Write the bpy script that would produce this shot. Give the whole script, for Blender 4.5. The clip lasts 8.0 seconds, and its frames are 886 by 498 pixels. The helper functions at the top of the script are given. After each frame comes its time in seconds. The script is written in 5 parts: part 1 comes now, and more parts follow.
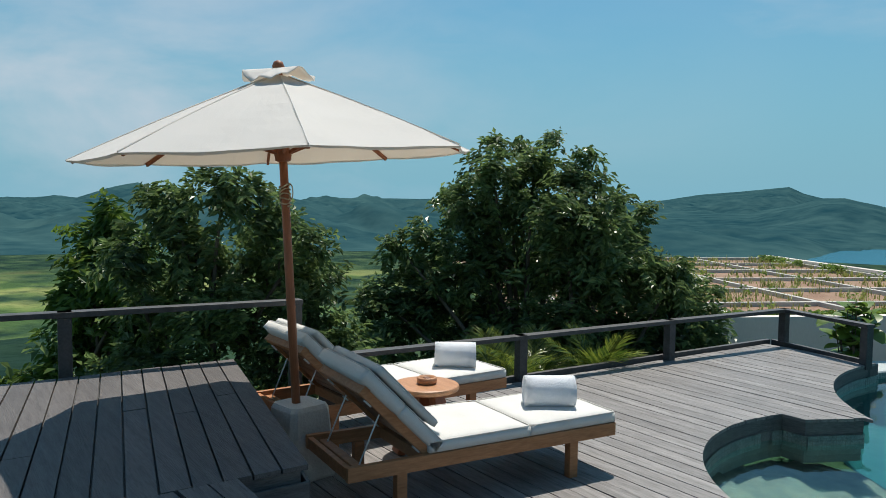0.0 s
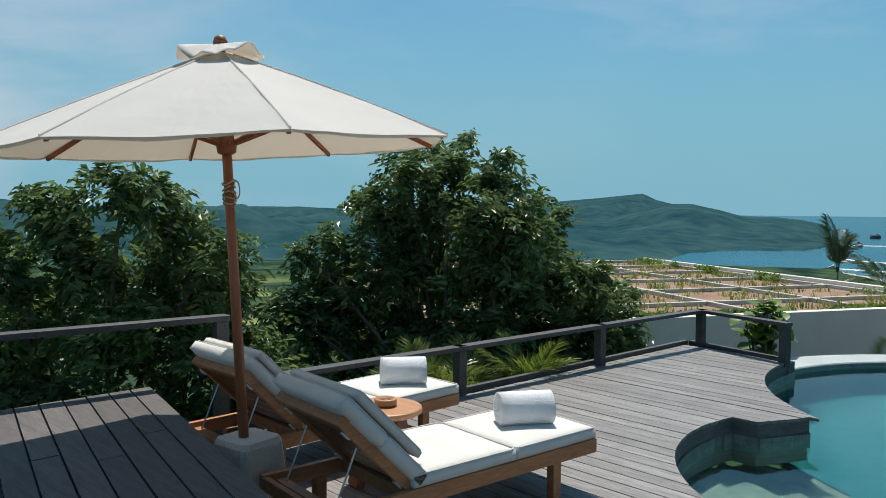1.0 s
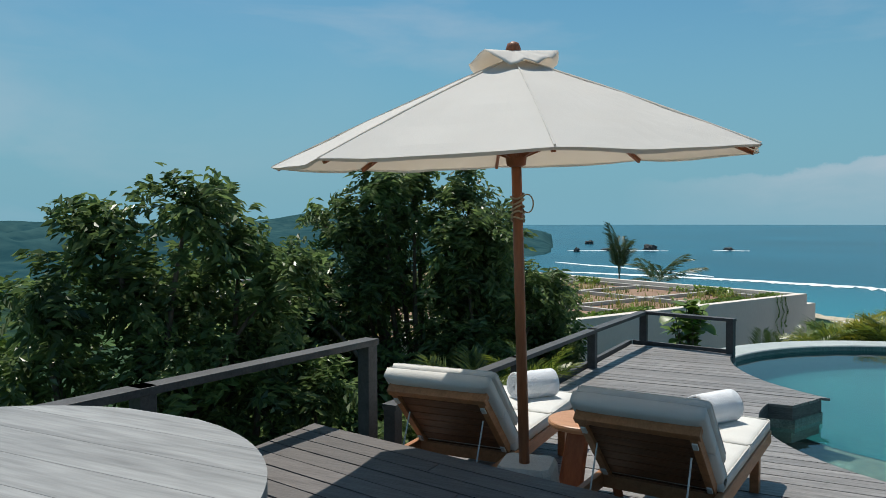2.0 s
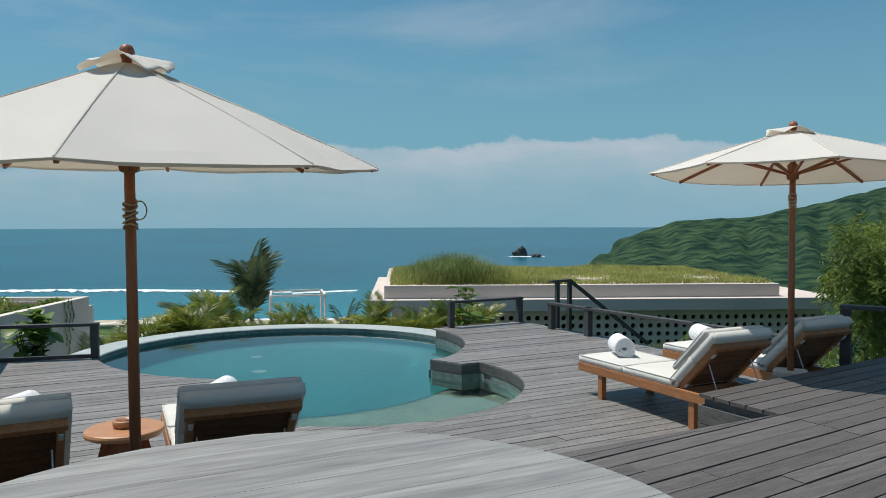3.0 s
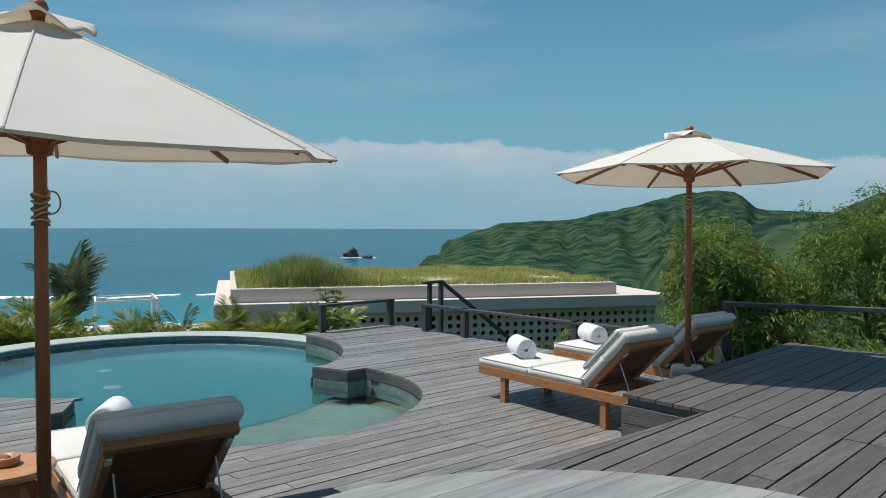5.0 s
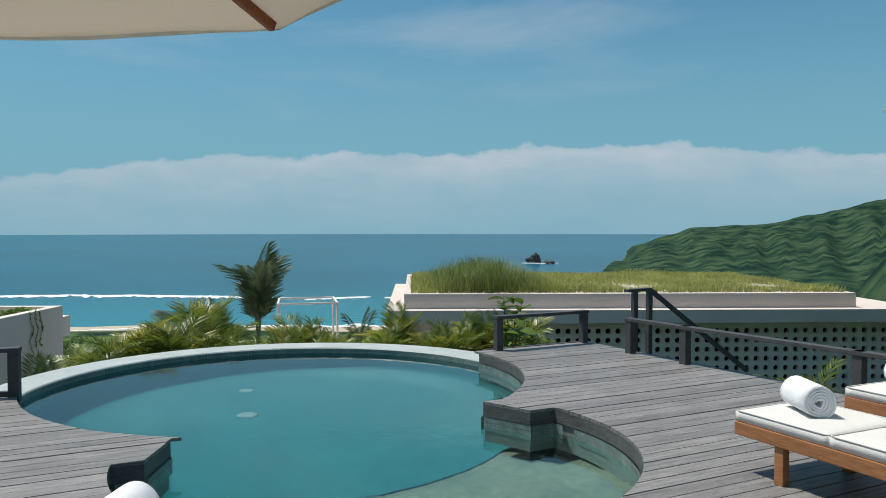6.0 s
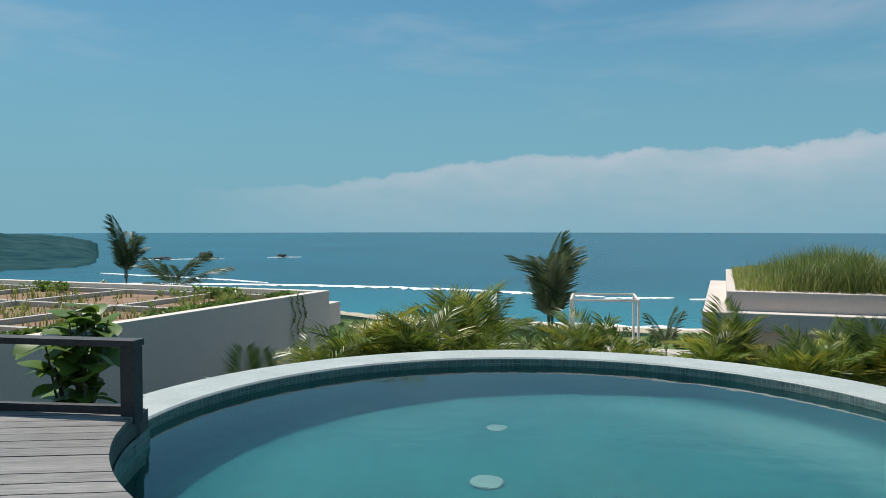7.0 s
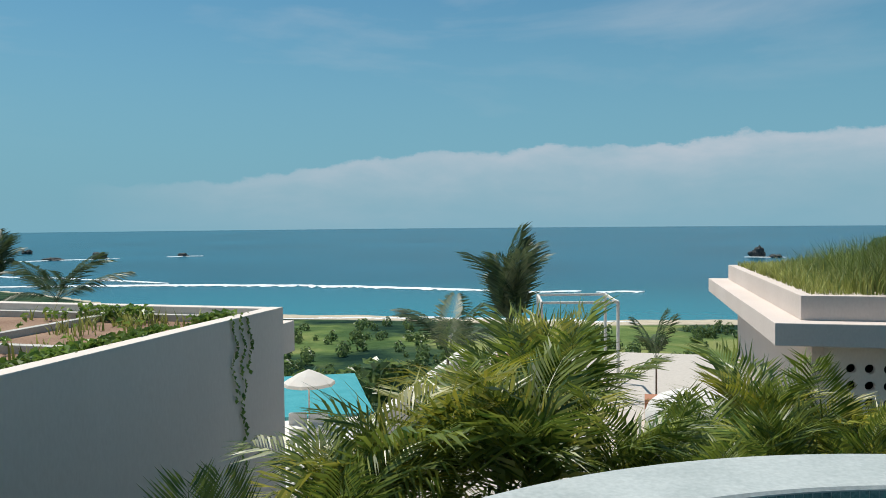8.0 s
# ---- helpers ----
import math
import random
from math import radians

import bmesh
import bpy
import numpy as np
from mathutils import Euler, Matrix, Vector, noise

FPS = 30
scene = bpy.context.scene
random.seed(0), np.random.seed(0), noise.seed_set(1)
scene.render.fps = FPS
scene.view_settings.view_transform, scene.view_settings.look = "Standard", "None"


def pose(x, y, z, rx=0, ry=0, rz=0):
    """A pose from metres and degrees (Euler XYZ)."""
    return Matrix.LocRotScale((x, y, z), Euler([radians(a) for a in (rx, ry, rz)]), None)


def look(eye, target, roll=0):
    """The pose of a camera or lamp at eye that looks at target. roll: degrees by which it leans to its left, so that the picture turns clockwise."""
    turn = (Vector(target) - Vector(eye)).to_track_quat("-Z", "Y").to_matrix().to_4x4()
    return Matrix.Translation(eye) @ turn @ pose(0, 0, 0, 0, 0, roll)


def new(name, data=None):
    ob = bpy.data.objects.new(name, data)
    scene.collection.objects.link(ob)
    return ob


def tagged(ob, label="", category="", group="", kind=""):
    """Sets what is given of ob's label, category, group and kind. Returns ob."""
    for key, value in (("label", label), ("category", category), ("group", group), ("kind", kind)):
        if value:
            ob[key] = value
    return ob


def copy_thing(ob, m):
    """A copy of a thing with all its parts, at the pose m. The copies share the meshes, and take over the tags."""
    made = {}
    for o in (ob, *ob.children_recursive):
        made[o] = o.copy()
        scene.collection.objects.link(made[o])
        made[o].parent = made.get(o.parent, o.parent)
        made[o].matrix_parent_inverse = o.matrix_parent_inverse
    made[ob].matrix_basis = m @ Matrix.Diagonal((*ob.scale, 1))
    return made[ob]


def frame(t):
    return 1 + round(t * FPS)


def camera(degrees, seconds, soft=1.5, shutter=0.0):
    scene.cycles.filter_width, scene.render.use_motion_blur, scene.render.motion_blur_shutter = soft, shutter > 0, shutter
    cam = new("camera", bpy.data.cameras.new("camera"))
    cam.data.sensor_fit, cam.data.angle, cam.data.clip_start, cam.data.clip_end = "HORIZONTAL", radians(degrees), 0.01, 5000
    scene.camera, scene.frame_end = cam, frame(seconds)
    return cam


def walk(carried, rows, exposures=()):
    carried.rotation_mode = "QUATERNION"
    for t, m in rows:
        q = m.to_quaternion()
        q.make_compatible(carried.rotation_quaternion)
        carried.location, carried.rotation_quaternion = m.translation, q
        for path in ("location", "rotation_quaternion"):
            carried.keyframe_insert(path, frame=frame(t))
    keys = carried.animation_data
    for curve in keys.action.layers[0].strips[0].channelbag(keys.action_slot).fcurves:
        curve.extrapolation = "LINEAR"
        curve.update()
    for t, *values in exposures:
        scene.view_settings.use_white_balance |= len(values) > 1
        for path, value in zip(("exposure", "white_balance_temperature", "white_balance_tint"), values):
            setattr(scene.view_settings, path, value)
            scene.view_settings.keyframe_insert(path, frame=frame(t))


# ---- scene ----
cam = camera(60.0, 8.0, soft=0.9)

PATH = [
    (0, (1.954, -9.51, 1.92), (0.307, -8.383, 1.787), 0.7),
    (0.5, (1.544, -9.546, 1.888), (-0.001, -8.282, 1.768), 0.5),
    (1, (1.099, -9.649, 1.862), (-0.336, -8.261, 1.751), 0.4),
    (2.3, (-2.197, -11.802, 1.876), (-2.477, -9.823, 1.8), -0.5),
    (2.5, (-2.675, -11.896, 1.884), (-2.355, -9.924, 1.809), -0.5),
    (3, (-3.383, -11.863, 1.889), (-2.44, -10.101, 1.816), -0.1),
    (3.5, (-3.588, -11.651, 1.877), (-2.505, -9.971, 1.805), 0.2),
    (4, (-3.737, -11.451, 1.869), (-2.536, -9.854, 1.8), 0.3),
    (5.3, (-3.777, -10.802, 1.868), (-2.466, -9.294, 1.8), 0.1),
    (5.5, (-3.594, -10.362, 1.876), (-2.282, -8.854, 1.81), 0.0),
    (6, (-2.326, -8.948, 1.679), (-1.412, -7.17, 1.623), 0.0),
    (6.2, (-1.679, -8.208, 1.534), (-1.146, -6.281, 1.478), -0.1),
    (6.5, (-1.034, -7.448, 1.381), (-0.793, -5.463, 1.325), 0.0),
    (7, (-1.07, -5.343, 1.221), (-0.895, -3.351, 1.161), -0.0),
    (7.5, (-1.797, -3.096, 1.181), (-1.602, -1.107, 1.118), -0.4),
    (8, (-2.072, -0.53, 1.096), (-1.658, 1.426, 1.025), -0.5),
]
walk(cam, [(t, look(eye, target, roll)) for t, eye, target, roll in PATH],
     exposures=[(0, 0.16), (1.2, 0.16), (2.4, -0.06), (4.2, -0.06), (5.4, 0.02), (8, 0.0)])

# ---------------------------------------------------------------- light
SUN_ELEV, SUN_AZ = radians(66), radians(-42)      # azimuth clockwise from +y
world = bpy.data.worlds.new("world")
scene.world = world
world.use_nodes = True
wn, wl = world.node_tree.nodes, world.node_tree.links
wn.clear()


def wnode(kind, **kw):
    n = wn.new(kind)
    for k, v in kw.items():
        n.inputs[k].default_value = v
    return n


sky = wn.new("ShaderNodeTexSky")
sky.sky_type, sky.sun_disc = "NISHITA", False
sky.sun_elevation, sky.sun_rotation = SUN_ELEV, SUN_AZ
sky.air_density, sky.dust_density, sky.ozone_density, sky.altitude = 1.0, 1.0, 3.0, 50
tc = wn.new("ShaderNodeTexCoord")
sep = wn.new("ShaderNodeSeparateXYZ")
# the haze at the horizon goes on below it
above = wn.new("ShaderNodeVectorMath")
above.operation = "MAXIMUM"
above.inputs[1].default_value = (-1, -1, 0.03)
wl.new(tc.outputs["Generated"], above.inputs[0])
wl.new(above.outputs[0], sky.inputs[0])
wl.new(tc.outputs["Generated"], sep.inputs[0])


def ramp(src, stops):
    r = wn.new("ShaderNodeValToRGB")
    while len(r.color_ramp.elements) < len(stops):
        r.color_ramp.elements.new(0.5)
    for e, (p, v) in zip(r.color_ramp.elements, stops):
        e.position, e.color = p, (v, v, v, 1)
    wl.new(src, r.inputs[0])
    return r.outputs[0]


def wmath(op, a, b):
    n = wn.new("ShaderNodeMath")
    n.operation = op
    for i, v in enumerate((a, b)):
        if isinstance(v, (int, float)):
            n.inputs[i].default_value = v
        else:
            wl.new(v, n.inputs[i])
    return n.outputs[0]


def cloud(scale, stretch, detail, lo, hi, seed):
    m = wn.new("ShaderNodeMapping")
    m.inputs["Scale"].default_value = stretch
    m.inputs["Location"].default_value = (seed, seed * 0.37, seed * 0.71)
    wl.new(tc.outputs["Generated"], m.inputs[0])
    n = wnode("ShaderNodeTexNoise", Scale=scale, Detail=detail, Roughness=0.55, Distortion=0.35)
    wl.new(m.outputs[0], n.inputs["Vector"])
    return ramp(n.outputs["Fac"], [(lo, 0), (hi, 1)])


# a bank of cumulus over the sea, lower towards the west, with thin high wisps above it
azimuth = wmath("ARCTAN2", sep.outputs["X"], sep.outputs["Y"])
bearing = wmath("ADD", wmath("DIVIDE", azimuth, 2 * math.pi), 0.5)


def by_bearing(stops):
    return ramp(bearing, [(0.5 + a / 360, v) for a, v in stops])


crest = by_bearing([(-180, 0.05), (-60, 0.04), (-18, 0.043), (-5, 0.052), (2, 0.068), (6, 0.080), (17, 0.092), (27, 0.100), (37, 0.106), (45, 0.104), (51, 0.096), (58, 0.082), (80, 0.07), (140, 0.06)])
density = by_bearing([(-180, 0.3), (-60, 0.0), (-14, 0.0), (2, 0.75), (30, 1.0), (58, 0.95), (100, 0.6)])
edge_map = wn.new("ShaderNodeMapping")
edge_map.inputs["Scale"].default_value = (1, 1, 1.6)
wl.new(tc.outputs["Generated"], edge_map.inputs[0])
edge = wnode("ShaderNodeTexNoise", Scale=13.0, Detail=9.0, Roughness=0.6)
wl.new(edge_map.outputs[0], edge.inputs["Vector"])
lift = wmath("MULTIPLY", wmath("SUBTRACT", edge.outputs["Fac"], 0.5), 0.046)
depth = wmath("SUBTRACT", wmath("ADD", crest, lift), sep.outputs["Z"])
bank_edge = ramp(depth, [(0.0, 0), (0.005, 1)])
bank_fade = ramp(depth, [(0.004, 1.0), (0.03, 0.62), (0.06, 0.34), (0.10, 0.16)])
bank_body = cloud(7.0, (1, 1, 3.5), 7, 0.30, 0.66, 3.1)
bank = wmath("MULTIPLY", wmath("MULTIPLY", bank_edge, bank_fade), wmath("ADD", wmath("MULTIPLY", bank_body, 0.5), 0.6))
bank = wmath("MULTIPLY", bank, density)
wisps = wmath("MULTIPLY", cloud(2.6, (1, 0.7, 4.5), 10, 0.52, 0.82, 8.3), 0.52)
wisps = wmath("MULTIPLY", wisps, ramp(sep.outputs["Z"], [(0.10, 0.1), (0.25, 1)]))
# a broad thin haze cloud inland
inland = by_bearing([(-180, 0.9), (-90, 0.95), (-72, 0.75), (-50, 0.25), (-30, 0.0), (120, 0.0), (179, 0.9)])
inland = wmath("MULTIPLY", inland, wmath("MULTIPLY", cloud(2.4, (1, 1, 2.6), 8, 0.42, 0.66, 5.7), ramp(sep.outputs["Z"], [(0.0, 0.5), (0.08, 1), (0.40, 0.25)])))
wisps = wmath("MAXIMUM", wisps, inland)
veil = wmath("MAXIMUM", bank, wisps)
mix = wn.new("ShaderNodeMix")
mix.data_type = "RGBA"
wl.new(veil, mix.inputs["Factor"])
tint = wn.new("ShaderNodeMix")
tint.data_type, tint.blend_type = "RGBA", "MULTIPLY"
tint.inputs["Factor"].default_value = 1.0
tint.inputs["B"].default_value = (0.47, 0.93, 1.0, 1)
wl.new(sky.outputs[0], tint.inputs["A"])
# pale blue haze low over the horizon
haze = wn.new("ShaderNodeMix")
haze.data_type = "RGBA"
wl.new(ramp(sep.outputs["Z"], [(0.0, 0.95), (0.06, 0.88), (0.14, 0.70), (0.28, 0.24), (0.5, 0.0)]), haze.inputs["Factor"])
wl.new(tint.outputs["Result"], haze.inputs["A"])
haze.inputs["B"].default_value = (2.2, 4.6, 5.85, 1)
wl.new(haze.outputs["Result"], mix.inputs["A"])
mix.inputs["B"].default_value = (5.5, 6.3, 7.1, 1)
bg = wnode("ShaderNodeBackground", Strength=0.088)
wl.new(mix.outputs["Result"], bg.inputs["Color"])
out = wn.new("ShaderNodeOutputWorld")
wl.new(bg.outputs[0], out.inputs[0])

sun = new("sun", bpy.data.lights.new("sun", "SUN"))
sun.data.energy, sun.data.angle, sun.data.color = 4.6, radians(0.53), (1.0, 0.95, 0.87)
sun_way = Vector((math.cos(SUN_ELEV) * math.sin(SUN_AZ), math.cos(SUN_ELEV) * math.cos(SUN_AZ), math.sin(SUN_ELEV)))
sun.matrix_world = look(sun_way * 60, (0, 0, 0))


# ---------------------------------------------------------------- materials
def surface(name, a, b, rough=0.7, scale=6.0, grain=40.0, stretch=(1, 1, 1), bump=0.2, metal=0.0, vary=0.0, spec=0.4, fine=0.5, trans=0.0, through_tint=None):
    """A two-scale procedural surface: a and b are mixed by a coarse and a fine noise; vary shifts each object's value."""
    m = bpy.data.materials.new(name)
    m.use_nodes = True
    n, l = m.node_tree.nodes, m.node_tree.links
    p = n["Principled BSDF"]
    p.inputs["Roughness"].default_value, p.inputs["Metallic"].default_value = rough, metal
    p.inputs["Specular IOR Level"].default_value = spec
    g = n.new("ShaderNodeNewGeometry")
    mp = n.new("ShaderNodeMapping")
    mp.inputs["Scale"].default_value = stretch
    l.new(g.outputs["Position"], mp.inputs[0])
    if vary:
        oi = n.new("ShaderNodeObjectInfo")
        comb = n.new("ShaderNodeCombineXYZ")
        mul = n.new("ShaderNodeMath")
        mul.operation = "MULTIPLY"
        mul.inputs[1].default_value = 37.0
        l.new(oi.outputs["Random"], mul.inputs[0])
        for i in range(3):
            l.new(mul.outputs[0], comb.inputs[i])
        l.new(comb.outputs[0], mp.inputs["Location"])
    big = n.new("ShaderNodeTexNoise")
    big.inputs["Scale"].default_value, big.inputs["Detail"].default_value = scale, 4
    small = n.new("ShaderNodeTexNoise")
    small.inputs["Scale"].default_value, small.inputs["Detail"].default_value = grain, 6
    for t in (big, small):
        l.new(mp.outputs[0], t.inputs["Vector"])
    mx = n.new("ShaderNodeMix")
    mx.inputs["Factor"].default_value = fine
    l.new(big.outputs["Fac"], mx.inputs["A"])
    l.new(small.outputs["Fac"], mx.inputs["B"])
    rp = n.new("ShaderNodeValToRGB")
    rp.color_ramp.elements[0].position, rp.color_ramp.elements[1].position = 0.33, 0.67
    rp.color_ramp.elements[0].color, rp.color_ramp.elements[1].color = (*a, 1), (*b, 1)
    l.new(mx.outputs["Result"], rp.inputs[0])
    col = rp.outputs[0]
    if vary:
        hsv = n.new("ShaderNodeHueSaturation")
        mr = n.new("ShaderNodeMapRange")
        mr.inputs["To Min"].default_value, mr.inputs["To Max"].default_value = 1 - vary, 1 + vary
        l.new(oi.outputs["Random"], mr.inputs["Value"])
        l.new(mr.outputs[0], hsv.inputs["Value"])
        l.new(col, hsv.inputs["Color"])
        col = hsv.outputs[0]
    l.new(col, p.inputs["Base Color"])
    if bump:
        bp = n.new("ShaderNodeBump")
        bp.inputs["Strength"].default_value, bp.inputs["Distance"].default_value = bump, 0.02
        l.new(small.outputs["Fac"], bp.inputs["Height"])
        l.new(bp.outputs[0], p.inputs["Normal"])
    if trans:
        tr = n.new("ShaderNodeBsdfTranslucent")
        if through_tint:
            tr.inputs["Color"].default_value = (*through_tint, 1)
        else:
            l.new(col, tr.inputs["Color"])
        ms = n.new("ShaderNodeMixShader")
        ms.inputs[0].default_value = trans
        l.new(p.outputs[0], ms.inputs[1])
        l.new(tr.outputs[0], ms.inputs[2])
        l.new(ms.outputs[0], n["Material Output"].inputs["Surface"])
    return m


def leafy(name, a, b, rough=0.45, trans=0.3, spec=0.5):
    """Foliage: colour varies from leaf to leaf."""
    m = bpy.data.materials.new(name)
    m.use_nodes = True
    n, l = m.node_tree.nodes, m.node_tree.links
    p = n["Principled BSDF"]
    p.inputs["Roughness"].default_value, p.inputs["Specular IOR Level"].default_value = rough, spec
    g = n.new("ShaderNodeNewGeometry")
    rp = n.new("ShaderNodeValToRGB")
    rp.color_ramp.elements[0].color, rp.color_ramp.elements[1].color = (*a, 1), (*b, 1)
    l.new(g.outputs["Random Per Island"], rp.inputs[0])
    nz = n.new("ShaderNodeTexNoise")
    nz.inputs["Scale"].default_value = 1.2
    l.new(g.outputs["Position"], nz.inputs["Vector"])
    hsv = n.new("ShaderNodeHueSaturation")
    mr = n.new("ShaderNodeMapRange")
    mr.inputs["From Min"].default_value, mr.inputs["From Max"].default_value = 0.3, 0.7
    mr.inputs["To Min"].default_value, mr.inputs["To Max"].default_value = 0.7, 1.35
    l.new(nz.outputs["Fac"], mr.inputs["Value"])
    l.new(mr.outputs[0], hsv.inputs["Value"])
    l.new(rp.outputs[0], hsv.inputs["Color"])
    l.new(hsv.outputs[0], p.inputs["Base Color"])
    tr = n.new("ShaderNodeBsdfTranslucent")
    l.new(hsv.outputs[0], tr.inputs["Color"])
    ms = n.new("ShaderNodeMixShader")
    ms.inputs[0].default_value = trans
    l.new(p.outputs[0], ms.inputs[1])
    l.new(tr.outputs[0], ms.inputs[2])
    l.new(ms.outputs[0], n["Material Output"].inputs["Surface"])
    return m


DECK = surface("weathered_deck_wood", (0.11, 0.10, 0.093), (0.31, 0.29, 0.277), 0.47, 2.2, 9.0, (1.2, 14, 14), 0.35, vary=0.16)
DECK_DARK = surface("dark_stained_deck_wood", (0.066, 0.058, 0.055), (0.138, 0.125, 0.118), 0.6, 2.2, 9.0, (1.2, 14, 14), 0.3, vary=0.18)
FASCIA = surface("grey_fascia_wood", (0.07, 0.068, 0.066), (0.15, 0.147, 0.142), 0.6, 2.0, 9.0, (2, 2, 12), 0.25, vary=0.1)
RAIL = surface("dark_painted_rail_wood", (0.042, 0.041, 0.042), (0.085, 0.083, 0.083), 0.55, 3.0, 18.0, (3, 3, 3), 0.2, vary=0.08)
GAP_SHADE = surface("gap_shade_wood", (0.03, 0.027, 0.025), (0.06, 0.055, 0.05), 0.9, 3.0, 12.0, (1, 1, 1), 0.2)
TEAK = surface("oiled_teak", (0.28, 0.115, 0.044), (0.45, 0.205, 0.09), 0.48, 3.0, 11.0, (9, 1.2, 9), 0.15, vary=0.1)
TEAK_DARK = surface("dark_slat_teak", (0.10, 0.042, 0.02), (0.20, 0.085, 0.04), 0.5, 3.0, 11.0, (1.5, 9, 9), 0.15, vary=0.12)
POLE = surface("reddish_pole_wood", (0.25, 0.08, 0.034), (0.37, 0.13, 0.055), 0.42, 3.0, 14.0, (9, 9, 1), 0.1)
TABLE_WOOD = surface("orange_side_table_wood", (0.36, 0.17, 0.08), (0.52, 0.27, 0.14), 0.42, 2.5, 12.0, (1, 9, 9), 0.12, vary=0.05)
BLEACHED = surface("bleached_table_wood", (0.17, 0.166, 0.16), (0.36, 0.355, 0.343), 0.5, 1.6, 7.0, (0.8, 9, 9), 0.15, vary=0.06)
CUSHION = surface("off_white_cushion_fabric", (0.60, 0.585, 0.55), (0.69, 0.675, 0.635), 0.9, 5.0, 220.0, (1, 1, 1), 0.25, spec=0.15)
PIPING = surface("grey_seam_fabric", (0.54, 0.525, 0.49), (0.62, 0.605, 0.565), 0.9, 5.0, 120.0, (1, 1, 1), 0.1, spec=0.1)
TOWEL = surface("white_terry_towel", (0.80, 0.81, 0.83), (0.90, 0.90, 0.92), 1.0, 14.0, 160.0, (1, 1, 1), 0.6, spec=0.05)
CANVAS = surface("cream_canvas", (0.82, 0.80, 0.765), (0.87, 0.855, 0.825), 0.85, 3.0, 180.0, (1, 1, 1), 0.12, spec=0.1, trans=0.40, through_tint=(0.88, 0.79, 0.68))
STONE = surface("cast_stone", (0.46, 0.41, 0.36), (0.58, 0.53, 0.47), 0.9, 7.0, 60.0, (1, 1, 1), 0.3)
COPING = surface("pale_coping_mosaic", (0.33, 0.365, 0.35), (0.50, 0.53, 0.51), 0.5, 3.0, 38.0, (1, 1, 1), 0.15)
# green stone; light lost in deep water is put into this darker colour
DEPTH_TINTED_TILE = surface("depth_darkened_green_tile", (0.004, 0.064, 0.070), (0.010, 0.096, 0.098), 0.6, 1.2, 9.0, (1, 1, 1), 0.2)
LOW_POOL = surface("bright_turquoise_pool", (0.04, 0.30, 0.32), (0.09, 0.40, 0.41), 0.15, 1.2, 9.0, (1, 1, 1), 0.1)
LEDGE = surface("sandy_pool_ledge", (0.075, 0.080, 0.060), (0.170, 0.150, 0.105), 0.7, 1.6, 13.0, (1, 1, 1), 0.25)
MOSAIC = surface("green_mosaic", (0.09, 0.13, 0.125), (0.27, 0.34, 0.31), 0.35, 9.0, 60.0, (1, 1, 1), 0.2, vary=0.35)
GROUT = surface("grey_grout", (0.16, 0.17, 0.165), (0.24, 0.25, 0.24), 0.9, 9.0, 60.0)
PLASTER = surface("warm_render_plaster", (0.66, 0.58, 0.51), (0.73, 0.65, 0.58), 0.9, 0.7, 30.0, (1, 1, 0.4), 0.12)
PALE = surface("pale_grey_render", (0.71, 0.64, 0.58), (0.79, 0.72, 0.66), 0.9, 0.7, 30.0, (1, 1, 0.5), 0.12)
PINK = surface("pale_pink_plaster", (0.60, 0.51, 0.45), (0.68, 0.59, 0.53), 0.9, 0.7, 30.0, (1, 1, 0.5), 0.12)
WHITE = surface("white_plaster", (0.62, 0.58, 0.53), (0.72, 0.69, 0.64), 0.85, 0.8, 30.0, (1, 1, 1), 0.1)
SOIL = surface("dry_red_soil", (0.20, 0.115, 0.075), (0.36, 0.24, 0.165), 1.0, 1.5, 25.0, (1, 1, 1), 0.8)
KERB = surface("pale_planter_kerb", (0.42, 0.40, 0.36), (0.56, 0.54, 0.49), 0.9, 3.0, 40.0, (1, 1, 1), 0.2)
BARK = surface("grey_brown_bark", (0.10, 0.075, 0.055), (0.20, 0.16, 0.12), 0.95, 4.0, 30.0, (3, 3, 0.6), 0.8)
ROCK = surface("dark_sea_rock", (0.035, 0.038, 0.04), (0.10, 0.10, 0.095), 0.9, 0.25, 2.0, (1, 1, 0.5), 0.5)
ROPE = surface("natural_rope", (0.42, 0.33, 0.22), (0.55, 0.45, 0.32), 0.95, 20.0, 200.0)
METAL = surface("worn_hardware_metal", (0.45, 0.44, 0.42), (0.60, 0.59, 0.57), 0.4, 9.0, 80.0, metal=0.8)
CLAY = surface("terracotta", (0.34, 0.15, 0.085), (0.46, 0.22, 0.13), 0.8, 5.0, 40.0)
UNLIT_INSIDE = surface("near_black_unlit_inside", (0.012, 0.012, 0.012), (0.03, 0.028, 0.026), 0.9, 2.0, 10.0, bump=0)
FOAM = surface("sea_foam", (0.62, 0.68, 0.70), (0.85, 0.88, 0.90), 0.9, 0.06, 0.5, (1, 2.5, 1), 0)
BROADLEAF = leafy("glossy_dark_leaves", (0.070, 0.118, 0.042), (0.20, 0.275, 0.092), 0.34, 0.48)
FRESH = leafy("fresh_leaves", (0.09, 0.17, 0.025), (0.23, 0.32, 0.06), 0.4, 0.4)
MIDLEAF = leafy("mid_green_leaves", (0.05, 0.105, 0.018), (0.17, 0.25, 0.045), 0.42, 0.38)
BAMBOO = leafy("light_tree_leaves", (0.10, 0.16, 0.03), (0.28, 0.34, 0.085), 0.5, 0.45)
FROND = leafy("palm_leaflets", (0.045, 0.095, 0.014), (0.25, 0.29, 0.045), 0.36, 0.34)
